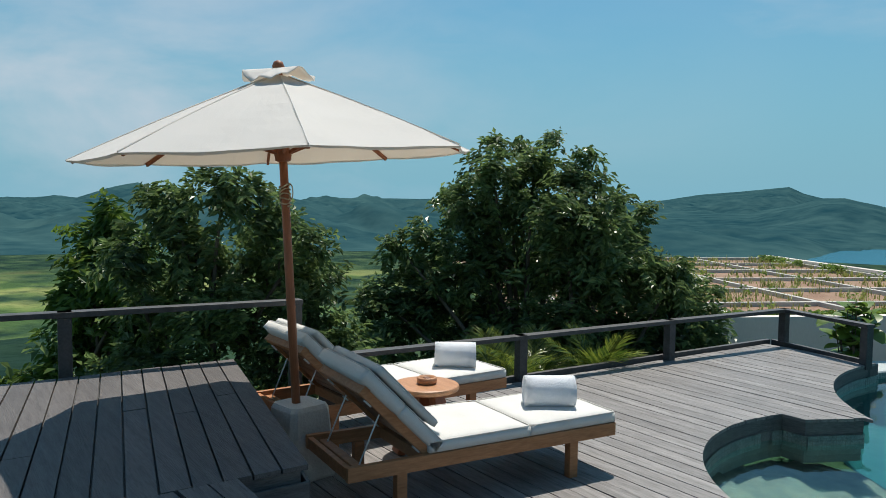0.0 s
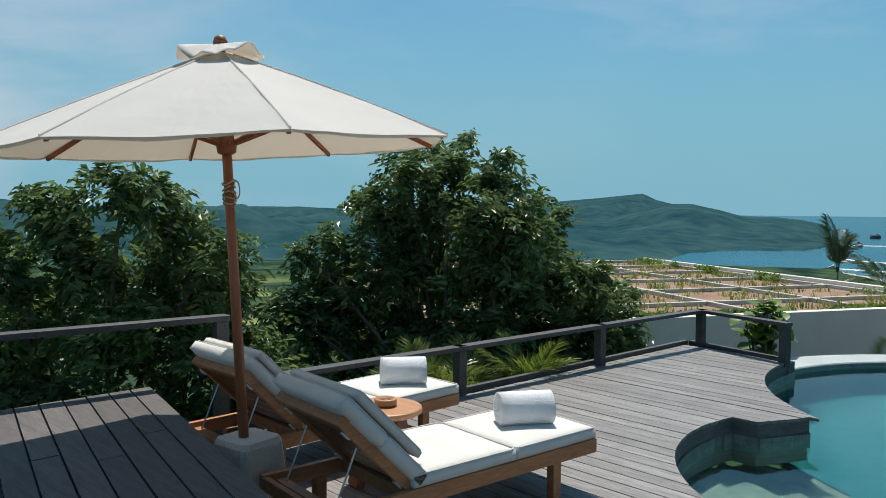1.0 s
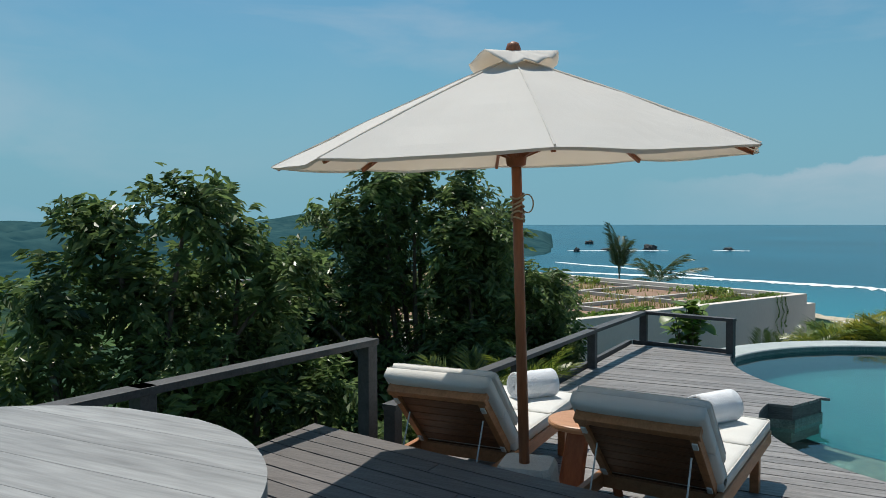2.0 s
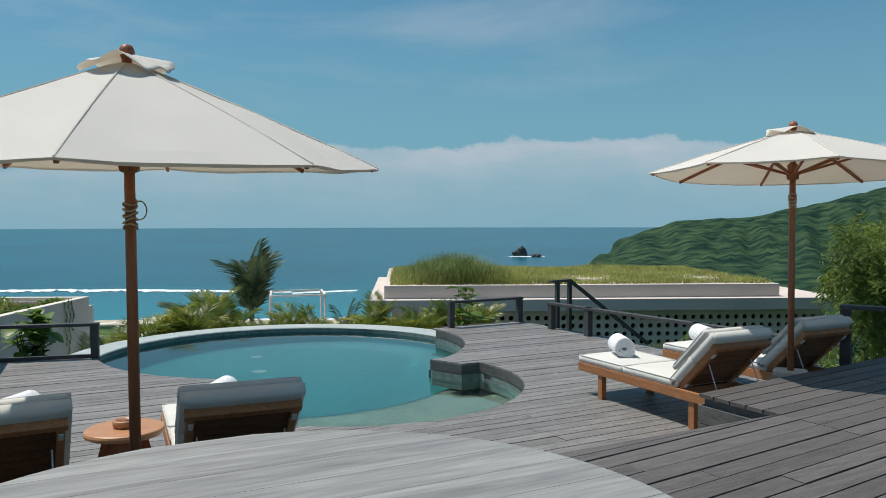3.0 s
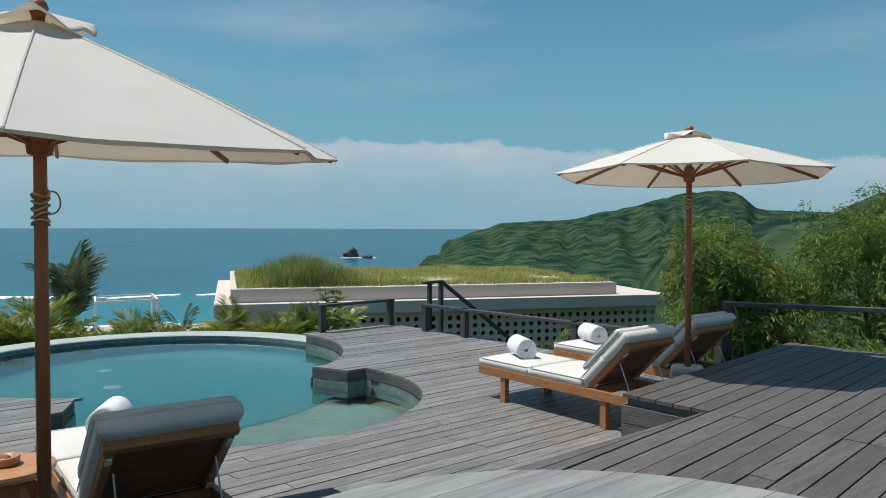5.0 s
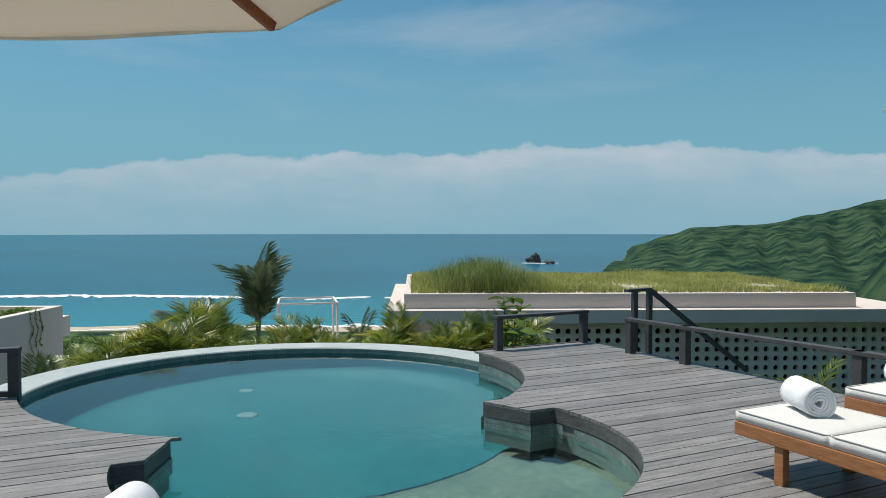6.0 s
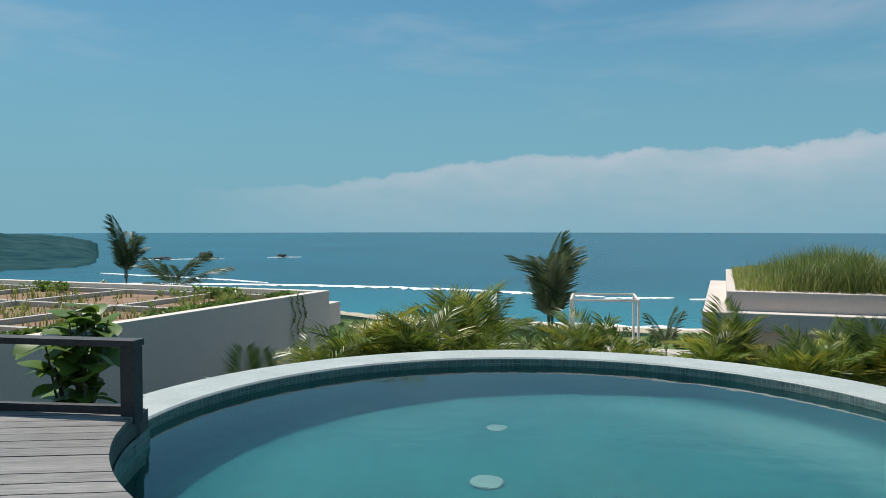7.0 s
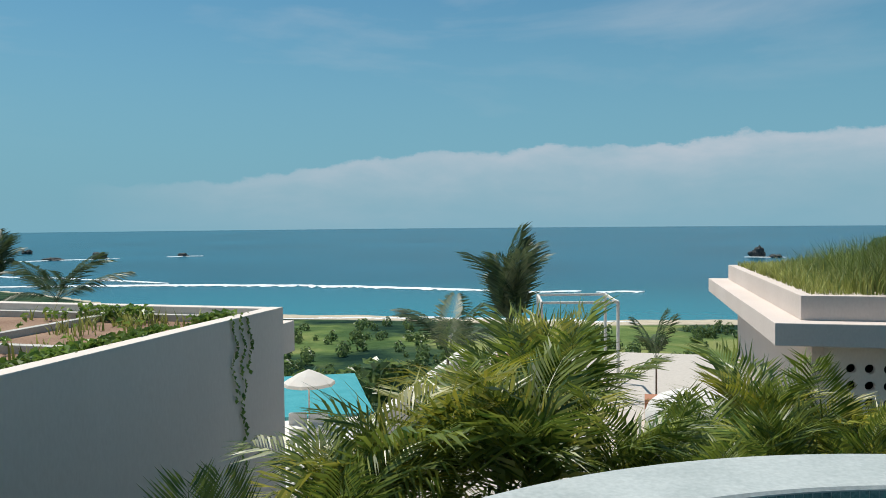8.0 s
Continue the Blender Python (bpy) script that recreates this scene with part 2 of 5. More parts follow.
FROND_GOLD = leafy("yellowing_palm_leaflets", (0.16, 0.19, 0.02), (0.40, 0.36, 0.05), 0.38, 0.38)
FROND_DARK = leafy("coconut_leaflets", (0.04, 0.075, 0.03), (0.10, 0.13, 0.05), 0.45, 0.25)
GRASS = leafy("roof_grass", (0.17, 0.20, 0.04), (0.33, 0.34, 0.09), 0.6, 0.35)
GRASS_GREEN = leafy("tall_roof_grass", (0.09, 0.14, 0.03), (0.20, 0.25, 0.06), 0.6, 0.35)


def land_material():
    m = bpy.data.materials.new("wooded_land")
    m.use_nodes = True
    n, l = m.node_tree.nodes, m.node_tree.links
    p = n["Principled BSDF"]
    p.inputs["Roughness"].default_value, p.inputs["Specular IOR Level"].default_value = 1.0, 0.05
    g = n.new("ShaderNodeNewGeometry")

    def noise_at(scale, detail):
        t = n.new("ShaderNodeTexNoise")
        t.inputs["Scale"].default_value, t.inputs["Detail"].default_value = scale, detail
        l.new(g.outputs["Position"], t.inputs["Vector"])
        return t.outputs["Fac"]

    def ramp3(src, stops):
        r = n.new("ShaderNodeValToRGB")
        while len(r.color_ramp.elements) < len(stops):
            r.color_ramp.elements.new(0.5)
        for e, (q, c) in zip(r.color_ramp.elements, stops):
            e.position, e.color = q, (*c, 1)
        l.new(src, r.inputs[0])
        return r.outputs[0]
    # the darkest wood tone leans blue, putting some distance haze into the colour
    wood = ramp3(noise_at(0.06, 10), [(0.38, (0.008, 0.026, 0.020)), (0.52, (0.028, 0.060, 0.032)), (0.64, (0.056, 0.090, 0.044))])
    field = ramp3(noise_at(0.035, 4), [(0.40, (0.055, 0.10, 0.036)), (0.50, (0.12, 0.175, 0.055)), (0.60, (0.21, 0.235, 0.085))])
    patch = ramp3(noise_at(0.013, 5), [(0.47, (0, 0, 0)), (0.52, (1, 1, 1))])
    sand = ramp3(noise_at(0.3, 3), [(0.3, (0.42, 0.36, 0.27)), (0.7, (0.55, 0.48, 0.37))])
    xyz = n.new("ShaderNodeSeparateXYZ")
    l.new(g.outputs["Position"], xyz.inputs[0])

    def step(lo, hi):
        r = n.new("ShaderNodeMapRange")
        r.inputs["From Min"].default_value, r.inputs["From Max"].default_value = lo, hi
        l.new(xyz.outputs["Z"], r.inputs["Value"])
        return r.outputs[0]

    def blend(f, a, b):
        x = n.new("ShaderNodeMix")
        x.data_type = "RGBA"
        l.new(f, x.inputs["Factor"])
        l.new(a, x.inputs["A"])
        l.new(b, x.inputs["B"])
        return x.outputs["Result"]
    # farmed fields lie near the beach, woods beyond
    reach = n.new("ShaderNodeVectorMath")
    reach.operation = "LENGTH"
    l.new(g.outputs["Position"], reach.inputs[0])
    farmed = n.new("ShaderNodeMapRange")
    farmed.inputs["From Min"].default_value, farmed.inputs["From Max"].default_value = 380, 460
    farmed.inputs["To Min"].default_value, farmed.inputs["To Max"].default_value = 1, 0
    l.new(reach.outputs["Value"], farmed.inputs["Value"])
    plot = n.new("ShaderNodeMath")
    plot.operation = "MULTIPLY"
    l.new(patch, plot.inputs[0])
    l.new(farmed.outputs[0], plot.inputs[1])
    plain = blend(plot.outputs[0], wood, field)
    col = blend(step(-39.5, -39.38), sand, plain)
    col = blend(step(-36.5, -34.5), col, wood)
    l.new(col, p.inputs["Base Color"])
    bp = n.new("ShaderNodeBump")
    bp.inputs["Strength"].default_value, bp.inputs["Distance"].default_value = 0.7, 2.0
    l.new(noise_at(0.30, 8), bp.inputs["Height"])
    l.new(bp.outputs[0], p.inputs["Normal"])
    return m


LAND = land_material()
# forest colour with the blue of distance haze mixed in
HAZED_HILLS = surface("haze_tinted_forest", (0.010, 0.044, 0.058), (0.046, 0.102, 0.104), 1.0, 0.006, 0.04, (1, 1, 1), 0, spec=0.0)


def water_material(name, deep, ripple_scale, ripple, glass):
    m = bpy.data.materials.new(name)
    m.use_nodes = True
    n, l = m.node_tree.nodes, m.node_tree.links
    p = n["Principled BSDF"]
    p.inputs["Base Color"].default_value = (*deep, 1)
    p.inputs["Roughness"].default_value, p.inputs["IOR"].default_value = (0.0 if glass else 0.25), 1.33
    p.inputs["Transmission Weight"].default_value = 1.0 if glass else 0.0
    p.inputs["Specular IOR Level"].default_value = 0.5 if glass else 0.2
    g = n.new("ShaderNodeNewGeometry")
    t = n.new("ShaderNodeTexNoise")
    t.inputs["Scale"].default_value, t.inputs["Detail"].default_value = ripple_scale, 3
    l.new(g.outputs["Position"], t.inputs["Vector"])
    if not glass:
        r = n.new("ShaderNodeValToRGB")
        r.color_ramp.elements[0].position, r.color_ramp.elements[1].position = 0.35, 0.7
        r.color_ramp.elements[0].color = (*[c * 0.8 for c in deep], 1)
        r.color_ramp.elements[1].color = (*[c * 1.25 for c in deep], 1)
        big = n.new("ShaderNodeTexNoise")
        big.inputs["Scale"].default_value = 0.004
        l.new(g.outputs["Position"], big.inputs["Vector"])
        l.new(big.outputs["Fac"], r.inputs[0])
        # shallows near the beach
        ln = n.new("ShaderNodeVectorMath")
        ln.operation = "LENGTH"
        l.new(g.outputs["Position"], ln.inputs[0])
        mr = n.new("ShaderNodeMapRange")
        mr.inputs["From Min"].default_value, mr.inputs["From Max"].default_value = 300, 560
        l.new(ln.outputs["Value"], mr.inputs["Value"])
        mx = n.new("ShaderNodeMix")
        mx.data_type = "RGBA"
        mx.inputs["A"].default_value = (0.02, 0.19, 0.235, 1)
        l.new(mr.outputs[0], mx.inputs["Factor"])
        l.new(r.outputs[0], mx.inputs["B"])
        l.new(mx.outputs["Result"], p.inputs["Base Color"])
    bp = n.new("ShaderNodeBump")
    bp.inputs["Strength"].default_value, bp.inputs["Distance"].default_value = ripple, 0.05 if glass else 0.4
    l.new(t.outputs["Fac"], bp.inputs["Height"])
    l.new(bp.outputs[0], p.inputs["Normal"])
    return m


POOL_WATER = water_material("pool_water", (0.36, 0.90, 0.92), 5.0, 0.05, True)
SEA = water_material("sea_water", (0.004, 0.084, 0.128), 0.12, 0.3, False)


# ---------------------------------------------------------------- mesh helpers
def thing(name, label, category, group="", at=None, kind=""):
    ob = new(name)
    ob.empty_display_size = 0.1
    if at is not None:
        ob.matrix_basis = at
    return tagged(ob, label, category, group, kind)


def finish(bm, name, material, smooth=False):
    me = bpy.data.meshes.new(name)
    bm.normal_update()
    bm.to_mesh(me)
    bm.free()
    me.materials.append(material)
    if smooth:
        for p in me.polygons:
            p.use_smooth = True
    return me


def part(name, bm, material, parent=None, label="", smooth=False):
    ob = new(name, finish(bm, name, material, smooth))
    ob.parent = parent
    if label:
        ob["label"] = label
    return ob


def shared(name, me, parent, m=None):
    ob = new(name, me)
    ob.parent = parent
    if m is not None:
        ob.matrix_basis = m
    return ob


def solid(name, bm, material, label, category="", kind="", group="", smooth=False):
    return tagged(part(name, bm, material, None, "", smooth), label, category, group, kind)


def box(bm, x0, x1, y0, y1, z0, z1, bevel=0.0, m=None):
    vs = [bm.verts.new((x, y, z)) for z in (z0, z1) for y in (y0, y1) for x in (x0, x1)]
    fs = [bm.faces.new([vs[i] for i in q]) for q in ((0, 2, 3, 1), (4, 5, 7, 6), (0, 1, 5, 4), (2, 6, 7, 3), (0, 4, 6, 2), (1, 3, 7, 5))]
    if bevel:
        es = list({e for f in fs for e in f.edges})
        r = bmesh.ops.bevel(bm, geom=es, offset=bevel, segments=2, affect="EDGES", profile=0.6)
        vs = list({v for f in r["faces"] for v in f.verts} | {v for v in vs if v.is_valid})
    if m is not None:
        bmesh.ops.transform(bm, matrix=m, verts=[v for v in vs if v.is_valid])
    return vs


def boxed(*a, **k):
    bm = bmesh.new()
    box(bm, *a, **k)
    return bm


def beam(bm, a, b, w, h, up=(0, 0, 1), bevel=0.0):
    """A bar from a to b of width w and height h."""
    a, b = Vector(a), Vector(b)
    d = (b - a)
    y = d.normalized()
    x = y.cross(Vector(up)).normalized()
    z = x.cross(y)
    m = Matrix.Translation(a) @ Matrix((x, y, z)).transposed().to_4x4()
    return box(bm, -w / 2, w / 2, 0, d.length, -h / 2, h / 2, bevel, m)


def tube(bm, points, radii, sides=10, caps=True):
    rings = []
    for i, p in enumerate(points):
        p = Vector(p)
        d = (Vector(points[min(i + 1, len(points) - 1)]) - Vector(points[max(i - 1, 0)])).normalized()
        u = d.cross(Vector((0.13, 0.97, 0.2))).normalized()
        v = d.cross(u)
        r = radii[i] if hasattr(radii, "__len__") else radii
        rings.append([bm.verts.new(p + (u * math.cos(a) + v * math.sin(a)) * r) for a in (2 * math.pi * k / sides for k in range(sides))])
    for a, b in zip(rings, rings[1:]):
        for k in range(sides):
            bm.faces.new((a[k], a[(k + 1) % sides], b[(k + 1) % sides], b[k]))
    if caps:
        bm.faces.new(rings[0][::-1])
        bm.faces.new(rings[-1])


def lathe(bm, profile, sides=32, centre=(0, 0, 0)):
    cx, cy, cz = centre
    rings = [[bm.verts.new((cx + r * math.cos(a), cy + r * math.sin(a), cz + z)) for a in (2 * math.pi * k / sides for k in range(sides))] for r, z in profile]
    for a, b in zip(rings, rings[1:]):
        for k in range(sides):
            bm.faces.new((a[k], a[(k + 1) % sides], b[(k + 1) % sides], b[k]))
    bm.faces.new(rings[0][::-1])
    bm.faces.new(rings[-1])


def prism(bm, outline, z0, z1):
    lo = [bm.verts.new((x, y, z0)) for x, y in outline]
    hi = [bm.verts.new((x, y, z1)) for x, y in outline]
    n = len(outline)
    for i in range(n):
        bm.faces.new((lo[i], lo[(i + 1) % n], hi[(i + 1) % n], hi[i]))
    bm.faces.new(hi)
    bm.faces.new(lo[::-1])


# ---------------------------------------------------------------- land, sea, distance
SEA_Z = -40.0


def smooth01(a, b, v):
    t = min(1, max(0, (v - a) / (b - a)))
    return t * t * (3 - 2 * t)


def lerp_table(table, v):
    if v <= table[0][0]:
        return table[0][1]
    for (a, p), (b, q) in zip(table, table[1:]):
        if v <= b:
            return p + (q - p) * (v - a) / (b - a)
    return table[-1][1]


# azimuth clockwise from +y, in degrees
COAST = [(-180, 5200), (-40, 5200), (-33, 2200), (-27, 900), (-21, 760), (-19.5, 700), (-18.5, 560), (-12, 430), (0, 345), (20, 310), (34, 330), (38.5, 520), (40, 980), (46, 1000), (52, 1400), (60, 5200), (180, 5200)]
FAR_RIDGE = [(-180, -4), (40, -4), (40.5, -2.6), (41.3, -1.5), (43.1, -0.85), (45.4, -0.05), (48.4, 0.12), (51, 0.35), (52.8, 0.8), (54.3, 1.05), (56.2, 1.55), (58.5, 2.05), (61, 2.25), (62, 2.1), (63.5, 1.0), (64.7, 0.85), (70, 0.8), (76, 1.4), (90, 2.5), (180, 2.0)]
NEAR_RIDGE = [(-180, -14), (52, -14), (55, -9), (57.5, -4), (59.4, -1.2), (61.7, -0.2), (63.9, 0.6), (66.4, 0.9), (69.6, 1.4), (75, 2.5), (82, 4.0), (95, 6), (140, 5), (180, -14)]
RIDGE_R = [(-180, 1500), (-45, 1400), (-30, 1050), (-22, 850), (-19, 760), (30, 900), (40, 1020), (50, 1050), (66, 1100), (75, 1300), (180, 1500)]


def land_height(az, r):
    x, y = r * math.sin(radians(az)), r * math.cos(radians(az))
    z = -3.2 - 35.0 * smooth01(22, 150, r)
    z -= 5.0 * smooth01(6.5, 11, r) * smooth01(-60, -35, az) * (1 - smooth01(62, 80, az)) * (1 - smooth01(40, 90, r))
    z += noise.noise((x * 0.02, y * 0.02, 0.3)) * 2.5 * smooth01(40, 120, r) * (1 - 0.85 * smooth01(120, 170, r))
    coast = lerp_table(COAST, az)
    z = z + (-39.6 - z) * smooth01(coast - 60, coast - 4, r)
    z -= 8 * smooth01(coast, coast + 40, r)
    z -= 30 * smooth01(560, 700, r) * smooth01(-114, -111, az) * (1 - smooth01(-20.5, -19, az))
    rough = noise.fractal((x * 0.006, y * 0.006, 1.7), 0.9, 2.1, 6)
    fine = noise.fractal((x * 0.03, y * 0.03, 4.7), 0.8, 2.1, 4)
    fine += 0.5 * noise.noise((x * 0.09, y * 0.09, 8.1))
    e, r0 = lerp_table(FAR_RIDGE, az), lerp_table(RIDGE_R, az)
    crest = r0 * math.tan(radians(e)) - SEA_Z
    if crest > 0:
        fall = math.exp(-((r - r0) / (0.34 * r0)) ** 2) if r < r0 else math.exp(-((r - r0) / (0.5 * r0)) ** 2)
        body = crest * fall * (1 + 0.40 * rough * (1 - fall * 0.95) + 0.02 * fine) + 1.3 * fine * fall
        gully = abs(noise.noise((az * 0.6 + r * 0.002, r * 0.0007, 5.0))) + 0.5 * abs(noise.noise((az * 1.7, r * 0.0015, 9.0)))
        body *= 1 - 0.6 * gully * (1 - fall * fall)
        z = max(z, SEA_Z + 1.5 + body) if body > 3 else z
    e2 = lerp_table(NEAR_RIDGE, az)
    if e2 > -13:
        c2 = 190 * math.tan(radians(e2)) - SEA_Z
        f2 = math.exp(-((r - 190) / 75) ** 2)
        b2 = c2 * f2 * (1 + 0.05 * fine + 0.1 * rough * (1 - f2)) + 1.2 * fine * f2
        z = max(z, SEA_Z + b2) if b2 > 2 else z
    return z


def build_land():
    azs = [-180 + 2 * i for i in range(41)] + [-98 + 0.3 * i for i in range(1, 611)] + [87 + 2 * i for i in range(46)]
    rs = [0.0] + [6 * (4800 / 6) ** (i / 250) for i in range(251)]
    verts, faces = [(0, 0, -3.2)], []
    for r in rs[1:]:
        for az in azs:
            verts.append((r * math.sin(radians(az)), r * math.cos(radians(az)), land_height(az, r)))
    n = len(azs)
    for k in range(n):
        faces.append((0, 1 + (k + 1) % n, 1 + k))
    for i in range(len(rs) - 2):
        a, b = 1 + i * n, 1 + (i + 1) * n
        for k in range(n):
            faces.append((a + k, a + (k + 1) % n, b + (k + 1) % n, b + k))
    me = bpy.data.meshes.new("ground")
    me.from_pydata(verts, [], faces)
    me.materials.append(LAND)
    for p in me.polygons:
        p.use_smooth = True
    return tagged(new("ground", me), "green wooded hillside falling to fields and hills", "ground", "", "structure")


build_land()

MOUNTAINS = [(-112, 0.6), (-100, 0.2), (-92, -0.1), (-85.6, -0.5), (-84.2, -0.5), (-82.7, -0.15), (-81.3, -0.3), (-79.4, 0.35), (-77.4, 0.75), (-76.5, 0.3), (-74, 0.0), (-68, -0.4), (-63.8, -0.35), (-61.5, -0.1), (-59, -0.1), (-56.7, -0.12), (-54, -0.22), (-47, -0.4), (-42, -0.3), (-39.7, 0.0), (-37.3, 0.42), (-34.7, 0.65), (-31.5, 1.0), (-30.5, 0.55), (-29, 0.2), (-27, -0.5), (-24, -1.5)]


HEADLAND = [(-112, -9), (-52, -9), (-47, -2.2), (-40, -1.2), (-34, -0.9), (-31, -0.2), (-29.5, 0.3), (-28.2, 0.36), (-26.5, 0.0), (-24.7, -0.5), (-22.8, -0.5), (-21.2, -0.7), (-20.0, -1.05), (-19.2, -1.7), (-18.7, -2.35), (-18.4, -9)]


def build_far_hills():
    """The mountains round the bay, distance haze put into their blue colour: foothills, a headland running into the
    sea, and one skyline behind.
    """
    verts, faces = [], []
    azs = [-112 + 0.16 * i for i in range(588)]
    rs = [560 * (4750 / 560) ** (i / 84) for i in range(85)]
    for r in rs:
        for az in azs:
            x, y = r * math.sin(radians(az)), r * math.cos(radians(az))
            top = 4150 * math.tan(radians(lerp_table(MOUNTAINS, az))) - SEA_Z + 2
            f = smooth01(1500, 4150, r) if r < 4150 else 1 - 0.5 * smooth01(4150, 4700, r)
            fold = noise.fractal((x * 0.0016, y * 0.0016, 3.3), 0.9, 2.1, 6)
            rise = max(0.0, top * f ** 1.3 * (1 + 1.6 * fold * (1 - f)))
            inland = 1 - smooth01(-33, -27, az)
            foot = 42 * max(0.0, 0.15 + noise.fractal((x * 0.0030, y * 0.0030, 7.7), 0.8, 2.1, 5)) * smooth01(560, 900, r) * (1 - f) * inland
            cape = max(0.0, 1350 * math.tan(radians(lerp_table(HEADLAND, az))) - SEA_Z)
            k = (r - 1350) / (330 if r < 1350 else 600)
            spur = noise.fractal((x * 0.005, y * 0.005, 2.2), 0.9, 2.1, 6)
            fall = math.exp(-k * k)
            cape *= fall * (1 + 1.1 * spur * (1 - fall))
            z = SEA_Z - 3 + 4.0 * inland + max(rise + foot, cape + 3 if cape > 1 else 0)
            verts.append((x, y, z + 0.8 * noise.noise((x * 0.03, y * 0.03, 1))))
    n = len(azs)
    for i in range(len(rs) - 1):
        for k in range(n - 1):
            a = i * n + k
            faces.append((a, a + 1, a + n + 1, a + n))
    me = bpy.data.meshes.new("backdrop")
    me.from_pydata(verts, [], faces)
    me.materials.append(HAZED_HILLS)
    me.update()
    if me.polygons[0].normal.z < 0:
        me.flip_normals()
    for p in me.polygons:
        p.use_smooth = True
    return tagged(new("backdrop", me), "far wooded mountains beyond the bay, haze blue in their colour", "mountains", "", "structure")


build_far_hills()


def ring_sheet(name, radius, z, material, label, segments=144, rings=40):
    """A round sheet of water made of rings."""
    verts, faces = [(0, 0, z)], []
    for i in range(1, rings + 1):
        r = 40 * (radius / 40) ** (i / rings)
        verts += [(r * math.sin(2 * math.pi * k / segments), r * math.cos(2 * math.pi * k / segments), z) for k in range(segments)]
    for k in range(segments):
        faces.append((0, 1 + (k + 1) % segments, 1 + k))
    for i in range(rings - 1):
        a, b = 1 + i * segments, 1 + (i + 1) * segments
        faces += [(a + k, a + (k + 1) % segments, b + (k + 1) % segments, b + k) for k in range(segments)]
    me = bpy.data.meshes.new(name)
    me.from_pydata(verts, [], [f[::-1] for f in faces])
    me.materials.append(material)
    me.update()
    if me.polygons[0].normal.z < 0:
        me.flip_normals()
    return tagged(new(name, me), label, "sea", "", "structure")


ring_sheet("water", 4900, SEA_Z, SEA, "deep blue ocean reaching to the horizon")


def polar(az, r, z=0.0):
    return (r * math.sin(radians(az)), r * math.cos(radians(az)), z)


def sea_rock(az, r, w, h, label, seed):
    rng = random.Random(seed)
    bm = bmesh.new()
    bmesh.ops.create_icosphere(bm, subdivisions=4, radius=1)
    for v in bm.verts:
        k = 1 + 0.45 * noise.fractal(v.co * 1.6 + Vector((seed * 3.1, 0, 0)), 0.8, 2, 5)
        v.co = Vector((v.co.x * w / 2 * k, v.co.y * w / 2 * k * 0.8, max(v.co.z, -0.1) ** 1.0 * h * k if v.co.z > 0 else v.co.z * 1.5))
    ob = solid("sea_rock", bm, ROCK, label, "rock")
    ob.location = polar(az, r, SEA_Z)
    return ob


sea_rock(34.2, 895, 17, 10, "steep dark rock islet standing in the sea", 1)
sea_rock(35.3, 890, 16, 3, "low dark rock shelf beside the islet", 2)
sea_rock(-12.3, 1010, 19, 8, "rounded dark rock islet off the headland", 3)
sea_rock(-6.9, 1030, 14, 4, "flat dark rock awash in the sea", 4)
sea_rock(-17.6, 960, 8, 5, "small dark rock islet off the headland", 5)
sea_rock(-15.2, 1000, 22, 3, "row of low dark rocks in the sea", 6)
sea_rock(-16.6, 1250, 14, 5, "far low dark rock in the sea", 7)


def foam_band(name, a0, a1, r0, r1, width, label, seed):
    """A broken line of breaking waves lying on the sea."""
    bm = bmesh.new()
    n = 160
    prev = None
    for i in range(n + 1):
        f = i / n
        az = a0 + (a1 - a0) * f
        r = r0 + (r1 - r0) * f + 6 * noise.noise((az * 0.5, seed, 0))
        w = width * max(0.05, 0.60 + 0.8 * noise.fractal((az * 2.3, seed + 4, 1), 0.9, 2.0, 5)) * min(1, 6 * f + 0.1, 6 * (1 - f) + 0.1)
        cur = [bm.verts.new(polar(az, r - w * 0.6, SEA_Z + 0.15)), bm.verts.new(polar(az, r, SEA_Z + 0.7)), bm.verts.new(polar(az, r + w * 0.4, SEA_Z + 0.15))]
        if prev:
            for k in range(2):
                bm.faces.new((prev[k], prev[k + 1], cur[k + 1], cur[k]))
        prev = cur
    return solid(name, bm, FOAM, label, "surf", "structure")


foam_band("surf", -19, 17, 590, 445, 24, "long white line of breaking surf", 1)
foam_band("surf", 17, 22, 440, 450, 10, "short white breaking wave", 2)
foam_band("surf", 23, 26.5, 445, 450, 9, "short white breaking wave", 3)
foam_band("surf", -19.3, -8, 720, 560, 14, "white surf line along the bay", 5)
foam_band("surf", -18.3, -11, 985, 1002, 6, "white foam round the far rocks", 6)
foam_band("surf", -8, -5.5, 1020, 1025, 6, "white foam round a flat rock", 7)
foam_band("surf", 33.3, 36.0, 886, 890, 6, "white foam round the steep islet", 8)
foam_band("surf", -6, 26, 335, 312, 7, "thin white wash on the beach", 9)


# ---------------------------------------------------------------- pool
WATER_Z, DECK_Z, RAISED_Z = -0.235, 0.0, 0.52
C1, R1 = (0.10, -0.30), 2.72          # deep round basin
C2, R2 = (-0.05, -3.50), 1.95         # shallow round lobe
Y_BLOCK, Y_NOTCH = -2.57, -3.08       # the blocks between the two rounds
L_OUT, L_MID, R_OUT, R_MID = -1.48, -1.73, 1.385, 1.59


def chord(c, r, y):
    return math.sqrt(max(0.0, r * r - (y - c[1]) ** 2))


def pool_left(y):
    if y > Y_BLOCK:
        return C1[0] - chord(C1, R1, y)
    if y > Y_NOTCH:
        return L_OUT + (L_MID - L_OUT) * (Y_BLOCK - y) / (Y_BLOCK - Y_NOTCH)
    return C2[0] - chord(C2, R2, y)


